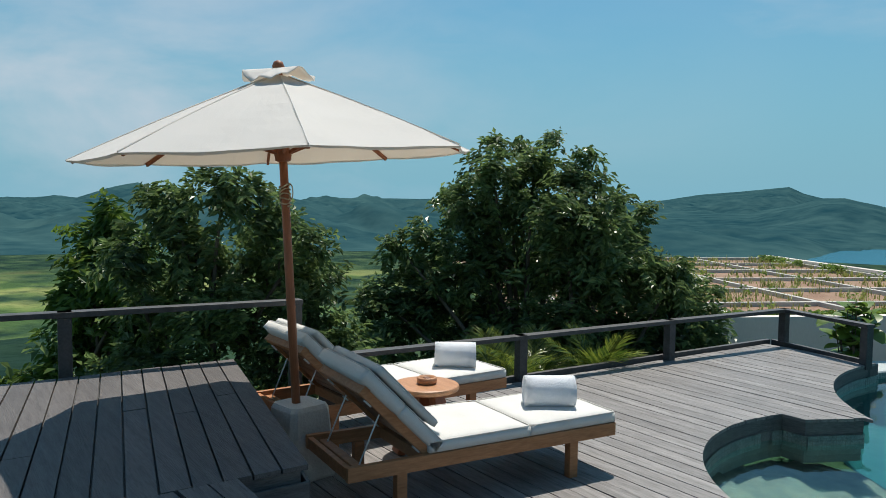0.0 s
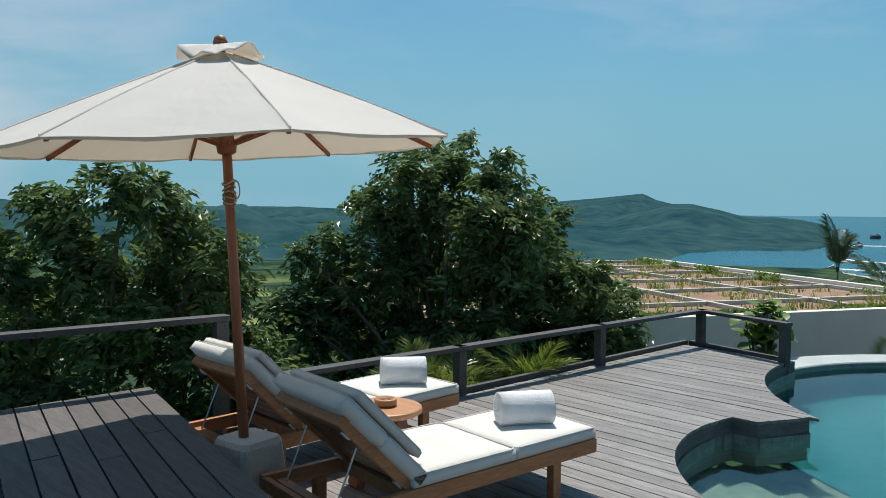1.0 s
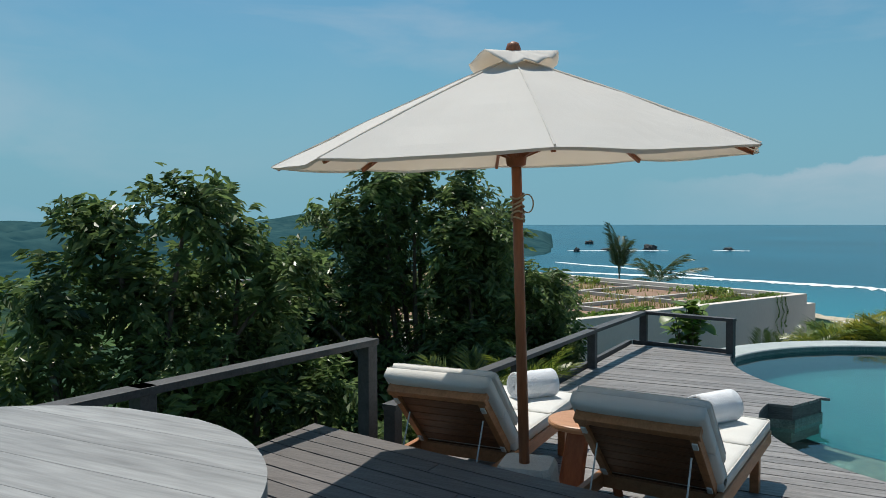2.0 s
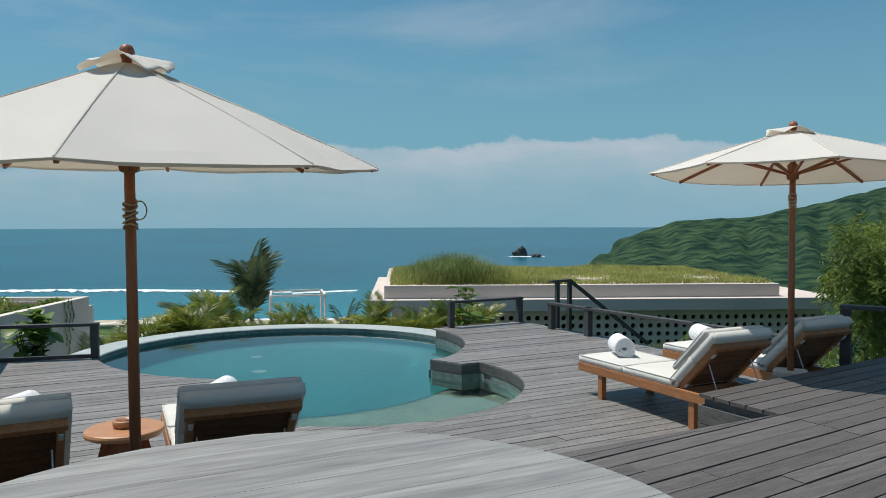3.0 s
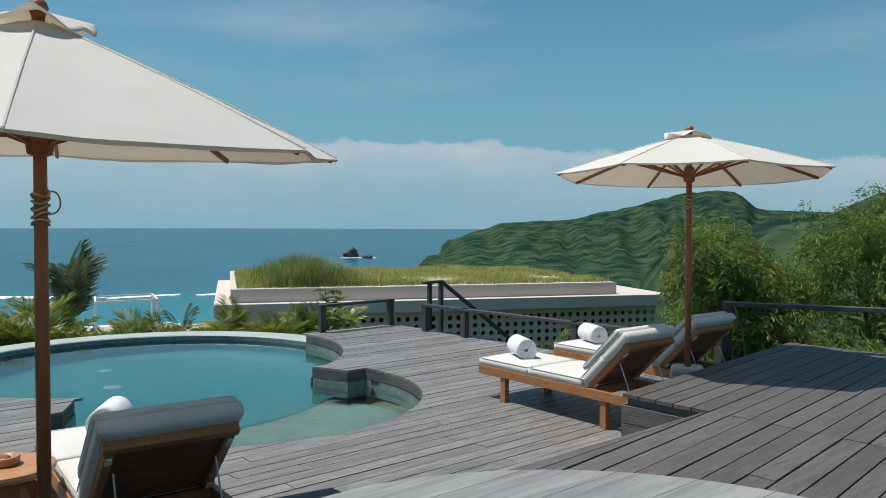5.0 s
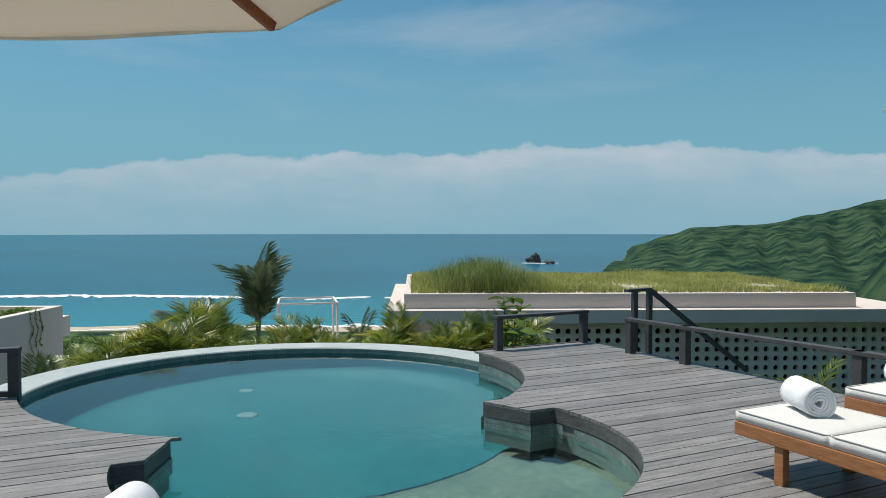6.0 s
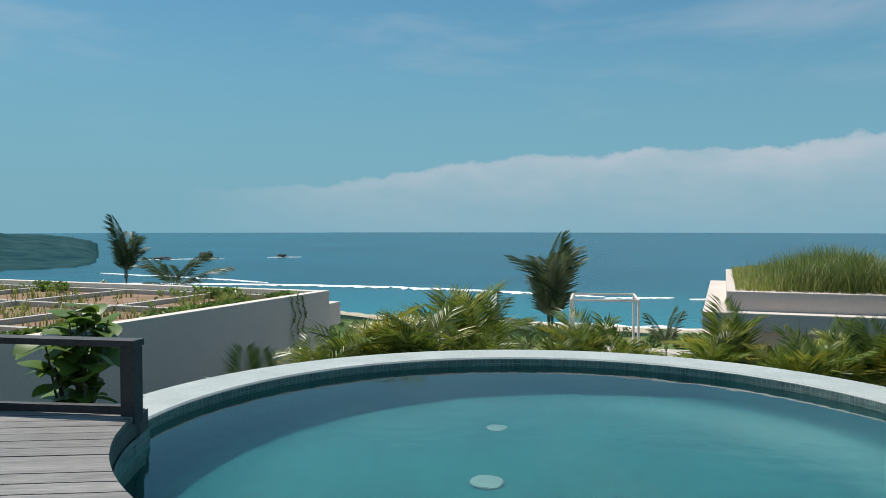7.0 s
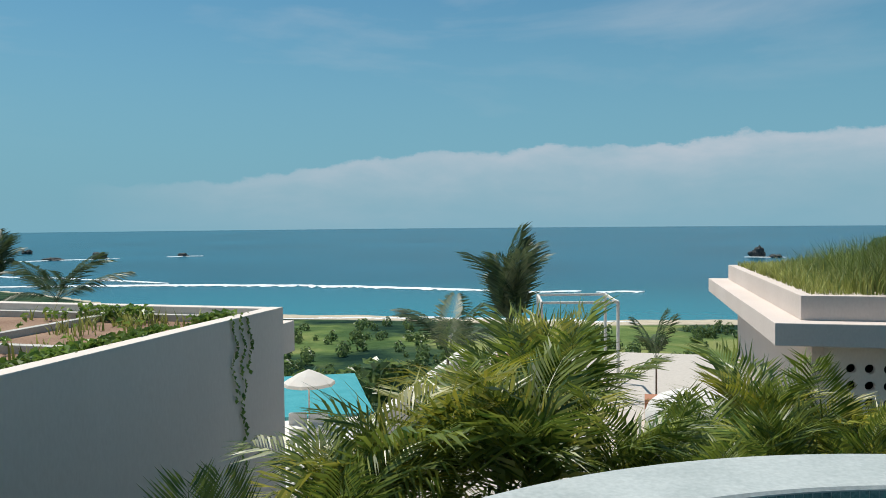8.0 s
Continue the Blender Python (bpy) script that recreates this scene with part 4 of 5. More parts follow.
for x, y, yaw in LOUNGERS[1:]:
    copy_thing(first, pose(x, y, 0, 0, 0, yaw))


def rolled_towel(label, at):
    """A towel rolled up into a spiral; its free end lies on the outside."""
    bm = bmesh.new()
    turns, n, half = 4.72, 120, 0.18
    inner, outer = [], []
    for i in range(n + 1):
        a = 2 * math.pi * turns * i / n
        r = 0.012 + 0.0188 * a / (2 * math.pi)
        wob = 0.0025 * math.sin(a * 3.1)
        for lst, rr in ((inner, r), (outer, r + 0.0160)):
            lst.append([bm.verts.new((sx * half * (1 + 0.012 * math.sin(a * 0.9 + sx)), (rr + wob) * math.cos(a), (rr + wob) * math.sin(a))) for sx in (-1, -0.5, 0, 0.5, 1)])
    for lst, flip in ((inner, True), (outer, False)):
        for p, q in zip(lst, lst[1:]):
            for k in range(4):
                f = (p[k], p[k + 1], q[k + 1], q[k])
                bm.faces.new(f[::-1] if flip else f)
    for k in (0, 4):
        for i in range(n):
            bm.faces.new((inner[i][k], outer[i][k], outer[i + 1][k], inner[i + 1][k]))
    bm.faces.new([outer[n][k] for k in range(5)] + [inner[n][k] for k in range(4, -1, -1)])
    bmesh.ops.recalc_face_normals(bm, faces=bm.faces)
    ob = solid("rolled_towel", bm, TOWEL, label, "towel", "", "rolled towels", True)
    ob.matrix_basis = at
    return ob


towel = rolled_towel("white rolled terry towel lying on a lounger", pose(-2.12, -5.78, 0.540, 0, 0, 58))
for x, y, yaw in ((-3.52, -5.62, 55), (2.20, -5.50, 62), (3.58, -5.36, 66)):
    copy_thing(towel, pose(x, y, 0.540, 0, 0, yaw))


# ---------------------------------------------------------------- umbrellas
def umbrella(label, x, y, top, rim, lean, spin, radius=1.33, seed=1, hub=0.0):
    hub += rim
    rng = random.Random(seed)
    u = thing("patio_umbrella", label, "umbrella", "cream patio umbrellas", pose(x, y, 0, lean[0], lean[1], 0))
    bm = bmesh.new()
    tube(bm, [(0, 0, 0.36), (0, 0, 1.2), (0, 0, top - 0.02)], [0.030, 0.030, 0.026], 14)
    part("pole", bm, POLE, u, "reddish varnished wooden pole", True)
    bm = bmesh.new()
    lathe(bm, [(0.033, hub - 0.09), (0.052, hub - 0.08), (0.060, hub - 0.02), (0.045, hub), (0.05, hub + 0.05), (0.035, hub + 0.07)], 16)
    part("runner", bm, POLE, u, "turned wooden hub", True)
    bm = bmesh.new()
    lathe(bm, [(0.02, top - 0.08), (0.03, top - 0.05), (0.042, top - 0.02), (0.03, top + 0.01), (0.008, top + 0.02)], 14)
    part("finial", bm, POLE, u, "small turned finial", True)
    n = 8
    apex = top - 0.065

    def rib_z(f):
        return apex + (rim - apex) * f + 0.012 * math.sin(f * math.pi)
    for k in range(n):
        a = 2 * math.pi * (k + spin) / n
        c, s = math.cos(a), math.sin(a)
        bm = bmesh.new()
        pts = [(c * radius * f, s * radius * f, rib_z(f) - 0.022) for f in (0.04, 0.35, 0.7, 0.975)]
        for p, q in zip(pts, pts[1:]):
            beam(bm, p, q, 0.018, 0.026)
        rib = part("rib", bm, POLE, u, "wooden rib")
        bm = bmesh.new()
        beam(bm, (c * 0.05, s * 0.05, hub - 0.03), (c * radius * 0.5, s * radius * 0.5, rib_z(0.5) - 0.035), 0.016, 0.022)
        part("strut", bm, POLE, rib)
    bm = bmesh.new()
    nr, na = 12, 10
    rows = []
    for i in range(nr + 1):
        f = 0.03 + 0.97 * i / nr
        row = []
        for k in range(n):
            for j in range(na):
                g = j / na
                a = 2 * math.pi * (k + spin + g) / n
                bow = math.sin(math.pi * g)
                flat = math.cos(math.pi / n) / math.cos(math.pi / n * (2 * g - 1))
                r = radius * f * (flat * (1 - 0.02 * bow * f))
                z = rib_z(f) - 0.010 * bow * f
                z += 0.008 * noise.noise((r * 4 * math.cos(a), r * 4 * math.sin(a), seed))
                row.append(bm.verts.new((r * math.cos(a), r * math.sin(a), z)))
        rows.append(row)
    hem, band, upper = [], bmesh.new(), []
    for idx, v in enumerate(rows[-1]):
        g = (idx % na) / na
        wave = 0.012 * noise.noise((v.co.x * 5, v.co.y * 5, seed + 2))
        upper.append(band.verts.new(v.co))
        hem.append(band.verts.new((v.co.x * 0.99, v.co.y * 0.99, v.co.z - 0.010 + 0.4 * wave - 0.006 * math.sin(math.pi * g))))
    m = n * na
    for p, q in zip(rows, rows[1:]):
        for k in range(m):
            bm.faces.new((p[k], q[k], q[(k + 1) % m], p[(k + 1) % m]))
    canopy = part("canopy", bm, CANVAS, u, "cream canvas canopy")
    canopy.modifiers.new("thickness", "SOLIDIFY").thickness = 0.003
    for k in range(m):
        band.faces.new((upper[k], hem[k], hem[(k + 1) % m], upper[(k + 1) % m]))
    part("valance", band, CANVAS, canopy)
    for k in range(n):
        bm = bmesh.new()
        a = 2 * math.pi * (k + spin) / n
        tube(bm, [(math.cos(a) * radius * f, math.sin(a) * radius * f, rib_z(f) + 0.003) for f in (0.06, 0.2, 0.4, 0.6, 0.8, 0.995)], 0.005, 5)
        part("seam", bm, CANVAS, canopy)
    bm = bmesh.new()
    rows = []
    for i in range(6):
        f = i / 5
        row = []
        for k in range(40):
            a = 2 * math.pi * k / 40
            r = 0.03 + 0.21 * f * (1 + 0.10 * noise.noise((math.cos(a) * 2, math.sin(a) * 2, seed * 5.0)))
            z = top - 0.03 - 0.075 * f + (0.05 * f * noise.noise((math.cos(a) * 2.6, math.sin(a) * 2.6, seed * 3.0)) + 0.055 * f * max(0, math.sin(a * 3 + seed)) ** 3)
            row.append(bm.verts.new((r * math.cos(a), r * math.sin(a), z)))
        rows.append(row)
    for p, q in zip(rows, rows[1:]):
        for k in range(40):
            bm.faces.new((p[k], q[k], q[(k + 1) % 40], p[(k + 1) % 40]))
    vent = part("vent_cap", bm, CANVAS, u, "crumpled canvas vent cap", True)
    vent.modifiers.new("thickness", "SOLIDIFY").thickness = 0.004
    bm = bmesh.new()
    pts = []
    for k in range(60):
        a = k * 0.55
        pts.append((0.036 * math.cos(a), 0.036 * math.sin(a), rim - 0.34 + 0.15 * k / 60 + 0.01 * math.sin(k)))
    tube(bm, pts, 0.0055, 6)
    loop = [(0.05 + 0.035 * math.sin(t), 0.02, rim - 0.24 + 0.05 * math.cos(t)) for t in [k * 0.42 for k in range(16)]]
    tube(bm, loop, 0.004, 5)
    part("rope", bm, ROPE, u, "natural rope tied round the pole")
    return u


umbrella("cream canvas umbrella on a reddish wooden pole", -2.90, -7.37, 2.80, 2.19, (2.9, -0.6), 0.62, seed=1, hub=0.05)
umbrella("cream canvas umbrella beside the raised deck", 2.91, -7.06, 2.81, 2.34, (-1.4, 1.6), 0.15, seed=2, hub=0.02)


def umbrella_base(label, x, y, h, yaw):
    bm = bmesh.new()
    lv = [(0.20, 0.0), (0.205, 0.02), (0.16, h - 0.03), (0.145, h)]
    rings = []
    for r, z in lv:
        ring = []
        for k in range(4):
            for da in (-0.13, 0.13):
                a = math.pi / 4 + k * math.pi / 2 + da
                ring.append(bm.verts.new((r * 1.22 * math.cos(a), r * 1.22 * math.sin(a), z)))
        rings.append(ring)
    for a, b in zip(rings, rings[1:]):
        for k in range(8):
            bm.faces.new((a[k], a[(k + 1) % 8], b[(k + 1) % 8], b[k]))
    bm.faces.new(rings[0][::-1])
    bm.faces.new(rings[-1])
    bmesh.ops.transform(bm, matrix=pose(x, y, 0, 0, 0, yaw), verts=bm.verts)
    return solid("umbrella_base", bm, STONE, label, "umbrella base", "", "umbrella bases")


umbrella_base("tapered cast stone umbrella base on the deck", -2.90, -7.37, 0.50, 10)
umbrella_base("tapered cast stone umbrella base beside the loungers", 2.91, -7.06, 0.47, 35)

# ---------------------------------------------------------------- tables
side = thing("side_table", "round orange wooden side table between loungers", "side table", at=pose(-2.86, -6.36, 0))
bm = bmesh.new()
lathe(bm, [(0.24, 0.465), (0.252, 0.472), (0.257, 0.49), (0.252, 0.505), (0.243, 0.51)], 48)
part("tabletop", bm, TABLE_WOOD, side)
for k in range(3):
    bm = bmesh.new()
    a = radians(20 + 120 * k)
    beam(bm, (math.cos(a) * 0.22, math.sin(a) * 0.22, 0), (math.cos(a) * 0.09, math.sin(a) * 0.10, 0.466), 0.13, 0.06, up=(math.cos(a), math.sin(a), 0.3), bevel=0.008)
    part("leg", bm, POLE, side, "dark red-brown splayed leg")
ash = thing("ashtray", "round carved wooden ashtray on the side table", "ashtray", at=pose(-2.86, -6.35, 0.51))
bm = bmesh.new()
lathe(bm, [(0.06, 0), (0.075, 0.01), (0.078, 0.045), (0.07, 0.052), (0.058, 0.05), (0.05, 0.025), (0.02, 0.022)], 28)
part("bowl", bm, TABLE_WOOD, ash, "", True)
bm = bmesh.new()
lathe(bm, [(0.03, 0.023), (0.034, 0.03), (0.028, 0.046), (0.012, 0.048)], 18)
part("knob", bm, TEAK_DARK, ash, "dark centre", True)

TABLE = (-3.02, -10.63, 0.775)
dining = thing("round_table", "large round bleached wooden table on the raised deck", "table", at=pose(TABLE[0], TABLE[1], RAISED_Z))
y = -TABLE[2]
k = 0
while y < TABLE[2] - 0.01:
    y2 = min(TABLE[2], y + 0.14)
    bm = bmesh.new()
    ys = [y + (y2 - 0.0015 - y) * i / 6 for i in range(7)]
    half = [max(0.004, math.sqrt(max(0, TABLE[2] ** 2 - v * v))) for v in ys]
    prism(bm, [(h, v) for h, v in zip(half, ys)] + [(-h, v) for h, v in list(zip(half, ys))[::-1]], 0.765, 0.81)
    part("top_plank", bm, BLEACHED, dining)
    y = y2
bm = bmesh.new()
lathe(bm, [(0.34, 0.0), (0.34, 0.04), (0.14, 0.10), (0.11, 0.4), (0.16, 0.70), (0.5, 0.75)], 32)
part("pedestal", bm, BLEACHED, dining, "", True)


# ---------------------------------------------------------------- houses
def frame_of(origin, along):
    """A ground frame: x runs along the given direction, y to its left."""
    a = math.atan2(along[1], along[0])
    return pose(origin[0], origin[1], 0, 0, 0, math.degrees(a))


def moved(bm, m):
    bmesh.ops.transform(bm, matrix=m, verts=bm.verts)
    return bm


# the house with the grass roof: x along its front, y into its depth
HR = frame_of((6.12, 11.0), (14.37, -6.75))
HR_W, HR_D = 15.75, 10.4
house = thing("grass_roof_house", "pale pink plastered house with a grass roof", "house")
part("roof_slab", moved(boxed(0, HR_W, 0, HR_D, -1.06, -0.67, 0.015), HR), PINK, house, "pale flat eave slab")
part("parapet", moved(boxed(0.5, HR_W - 1.95, 0.45, HR_D - 0.5, -0.67, -0.24, 0.01), HR), PINK, house, "pink planter upstand")
part("wall", moved(boxed(0.75, 0.95, 0.75, HR_D - 0.6, -9.0, -1.06), HR), PINK, house, "pink plastered side wall")
part("wall", moved(boxed(0.95, HR_W - 0.5, HR_D - 0.8, HR_D - 0.6, -9.0, -1.06), HR), PINK, house)
part("wall", moved(boxed(HR_W - 0.35, HR_W - 0.15, 0.9, HR_D - 0.8, -9.0, -1.06), HR), PINK, house)
# near-black sheet: the darkness seen through the holes is painted on it
part("dark_inner_sheet", moved(boxed(1.0, HR_W - 0.75, 1.9, 2.0, -9.0, -1.06), HR), UNLIT_INSIDE, house, "near-black sheet standing in for the unlit inside")
part("soil", moved(boxed(0.58, HR_W - 1.98, 0.53, HR_D - 0.58, -0.40, -0.27), HR), SOIL, house, "dry planting soil")


def holed_panel(x0, x1, z0, z1, pitch, radius, thick):
    """A screen wall with rows of round holes right through it."""
    bm = bmesh.new()
    nx, nz = max(1, round((x1 - x0) / pitch)), max(1, round((z1 - z0) / pitch))
    sx, sz = (x1 - x0) / nx, (z1 - z0) / nz
    seg = 12
    for i in range(nx):
        for k in range(nz):
            cx, cz = x0 + sx * (i + 0.5), z0 + sz * (k + 0.5)
            rim, out, back = [], [], []
            for s in range(seg):
                a = 2 * math.pi * (s + 0.5) / seg
                c, d = math.cos(a), math.sin(a)
                rim.append(bm.verts.new((cx + radius * c, 0, cz + radius * d)))
                back.append(bm.verts.new((cx + radius * c, thick, cz + radius * d)))
                q = max(abs(c), abs(d))
                out.append(bm.verts.new((cx + sx / 2 * c / q, 0, cz + sz / 2 * d / q)))
            for s in range(seg):
                t = (s + 1) % seg
                bm.faces.new((out[s], out[t], rim[t], rim[s]))
                bm.faces.new((rim[s], rim[t], back[t], back[s]))
    return bm


m_front = HR @ Matrix.Translation((0, 0.78, 0))
part("pierced_screen", moved(holed_panel(4.0, HR_W - 0.15, -3.2, -1.25, 0.30, 0.085, 0.12), m_front), PALE, house, "plaster screen pierced with round holes")
part("pierced_screen", moved(holed_panel(1.25, 2.15, -2.3, -1.4, 0.30, 0.085, 0.12), m_front), PALE, house, "small pierced vent panel")
part("front_wall", moved(boxed(0.75, 1.25, 0.78, 0.9, -9.0, -1.06), HR), PALE, house)
part("front_wall", moved(boxed(2.15, 2.6, 0.78, 0.9, -9.0, -1.06), HR), PALE, house)
part("front_wall", moved(boxed(1.25, 2.15, 0.78, 0.9, -9.0, -2.3), HR), PALE, house)
part("front_wall", moved(boxed(1.25, 2.15, 0.78, 0.9, -1.4, -1.06), HR), PALE, house)
part("front_wall", moved(boxed(4.0, HR_W - 0.15, 0.78, 0.9, -1.25, -1.06), HR), PALE, house)
part("front_wall", moved(boxed(4.0, HR_W - 0.15, 0.78, 0.9, -9.0, -3.2), HR), PALE, house)
part("shutter", moved(boxed(2.6, 4.0, 0.86, 0.92, -4.2, -1.4, 0.01), HR), TEAK_DARK, house, "brown timber shutter")
part("lintel", moved(boxed(2.6, 4.0, 0.78, 0.9, -1.4, -1.06), HR), PINK, house)


def blades(bm, spots, h0, h1, lean, rng, width=0.012):
    for x, y, z, hs in spots:
        h = rng.uniform(h0, h1) * hs
        a = rng.uniform(0, 2 * math.pi)
        dx, dy = math.cos(a), math.sin(a)
        ln = rng.uniform(0.2, 1.0) * lean * h
        w = width * (0.6 + 0.8 * rng.random())
        p = [Vector((x + dx * ln * t * t, y + dy * ln * t * t, z + h * t)) for t in (0, 0.5, 1)]
        o = Vector((-dy, dx, 0)) * w
        v = [bm.verts.new(q) for q in (p[0] - o, p[0] + o, p[1] + o * 0.8, p[1] - o * 0.8, p[2])]
        bm.faces.new((v[0], v[1], v[2], v[3]))
        bm.faces.new((v[3], v[2], v[4]))


rng = random.Random(11)
bm, bm2 = bmesh.new(), bmesh.new()
spots, tall = [], []
for _ in range(46000):
    x, y = rng.uniform(0.7, HR_W - 2.1), rng.uniform(0.65, HR_D - 0.7)
    d = noise.noise((x * 0.45, y * 0.45, 2.0))
    mound = math.exp(-((x - 3.0) / 1.9) ** 2 - ((y - 3.5) / 4.0) ** 2)
    w = HR @ Vector((x, y, -0.27))
    (tall if mound > rng.uniform(0.25, 0.9) else spots).append((w.x, w.y, w.z, 0.6 + 0.5 * d + 1.7 * mound))
blades(bm, spots, 0.12, 0.36, 0.9, rng, 0.010)
blades(bm2, tall, 0.22, 0.50, 0.9, rng, 0.010)
solid("roof_grass", bm, GRASS, "yellowing tufted grass growing on the flat roof", "grass", "stuff")
solid("tall_grass", bm2, GRASS_GREEN, "taller green grass mound on the flat roof", "grass", "stuff")


def leaf_quads(bm, centre, normal, size, rng, ratio=0.45, fold=0.25):
    """One pointed leaf, folded along its middle."""
    n = Vector(normal).normalized()
    t = n.cross(Vector((rng.uniform(-1, 1), rng.uniform(-1, 1), rng.uniform(-0.4, 0.4)))).normalized()
    b = n.cross(t)
    l, w = size, size * ratio
    c = Vector(centre)
    base, tip = c - t * l * 0.5, c + t * l * 0.5 - n * l * 0.18
    mid = c + n * 0.02 * l
    s1, s2 = mid + b * w * 0.5 + n * w * fold, mid - b * w * 0.5 + n * w * fold
    v = [bm.verts.new(q) for q in (base, s1, tip, s2)]
    bm.faces.new((v[0], v[1], v[2]))
    bm.faces.new((v[0], v[2], v[3]))


def leaf_along(bm, base, way, up, size, ratio=0.4):
    """One pointed leaf growing from its base along a direction, folded and drooping at the tip."""
    t = way.normalized()
    b = t.cross(up).normalized()
    n = b.cross(t)
    w = size * ratio * 0.5
    mid = base + t * size * 0.45
    v = [bm.verts.new(q) for q in (base, mid + b * w + n * w * 0.35, base + t * size * 0.96 - n * size * 0.14, mid - b * w + n * w * 0.35)]
    bm.faces.new((v[0], v[1], v[2]))
    bm.faces.new((v[0], v[2], v[3]))


# the house with planters on its roof: x along its wall, y away from the pool
BL = frame_of((-2.05, 11.10), (-5.20 + 2.05, 4.80 - 11.10))
bl_house = thing("planter_roof_house", "warm grey plastered house with planters on its roof", "house")
BL_L, BL_W = 13.0, 15.0
part("wall", moved(boxed(0, BL_L, -0.22, 0, -9.0, -0.15, 0.012), BL), PLASTER, bl_house, "smooth warm grey plaster wall")
part("wall", moved(boxed(0, 0.22, -BL_W, -0.22, -9.0, -0.153, 0.012), BL), PLASTER, bl_house)
part("roof_slab", moved(boxed(0.2, BL_L, -BL_W, -0.2, -0.6, -0.36), BL), SOIL, bl_house, "planting bed of dry soil")
part("eave", moved(boxed(-1.1, 0.0, -3.0, -0.35, -1.0, -0.50, 0.01), BL), PLASTER, bl_house, "short projecting eave slab")
for k in range(5):
    part("planter_kerb", moved(boxed(0.25 + 2.9 * k, 0.37 + 2.9 * k, -BL_W, -0.24, -0.40, -0.26, 0.008), BL), KERB, bl_house, "pale planter kerb")
for k in range(6):
    y = -2.7 - 2.5 * k
    part("planter_kerb", moved(boxed(0.25, BL_L, y - 0.12, y, -0.40, -0.265, 0.008), BL), KERB, bl_house)
rng = random.Random(5)
bm, bm2 = bmesh.new(), bmesh.new()
spots = []
for _ in range(2600):
    x, y = rng.uniform(0.4, BL_L), rng.uniform(-BL_W, -0.4)
    if noise.noise((x * 0.7, y * 0.7, 3)) < rng.uniform(-0.35, 0.5):
        continue
    for _ in range(6):
        p = BL @ Vector((x + rng.gauss(0, 0.05), y + rng.gauss(0, 0.05), -0.36))
        spots.append((p.x, p.y, p.z, 1))
blades(bm, spots, 0.08, 0.26, 0.9, rng, 0.012)
for _ in range(1500):
    edge = rng.random()
    if edge < 0.55:
        x, y = rng.uniform(0.3, BL_L * 0.95), -0.32 - abs(rng.gauss(0, 0.10))
    elif edge < 0.9:
        x, y = 0.45 + abs(rng.gauss(0, 0.12)), rng.uniform(-BL_W, -0.3)
    else:
        x, y = rng.uniform(0.4, BL_L), rng.uniform(-BL_W, -0.3)
    if noise.noise((x * 1.1, y * 1.1, 9)) < -0.08:
        continue
    p = BL @ Vector((x, y, -0.34))
    for _ in range(7):
        leaf_quads(bm2, p + Vector((rng.gauss(0, 0.06), rng.gauss(0, 0.06), rng.uniform(0.02, 0.22))), (rng.gauss(0, 0.5), rng.gauss(0, 0.5), 1), rng.uniform(0.07, 0.13), rng, 0.7)
solid("sedum", bm, GRASS, "sparse dry tufts in the roof planters", "plant", "stuff")
solid("ground_cover", bm2, FRESH, "fresh green creeping plants along the roof edge", "plant", "stuff")
vine = bmesh.new()
rng = random.Random(8)
for x0, ln in ((1.25, 2.2), (1.05, 0.9), (1.45, 1.2)):
    for k in range(int(ln * 22)):
        p = BL @ Vector((x0 + 0.06 * math.sin(k * 0.5) + rng.gauss(0, 0.02), 0.025, -0.1 - k / 22))
        leaf_quads(vine, p, BL.to_3x3() @ Vector((rng.gauss(0, 0.4), 1, 0.3)), rng.uniform(0.05, 0.09), rng, 0.8)
solid("wall_vine", vine, FRESH, "thin green vine hanging down the plaster wall", "plant", "stuff")


# ---------------------------------------------------------------- trees
def limb_points(a, b, bend, rng, n=6):
    a, b = Vector(a), Vector(b)
    side = Vector((rng.gauss(0, 1), rng.gauss(0, 1), rng.gauss(0, 0.4))) * bend
    return [a.lerp(b, i / n) + side * math.sin(math.pi * i / n) for i in range(n + 1)]


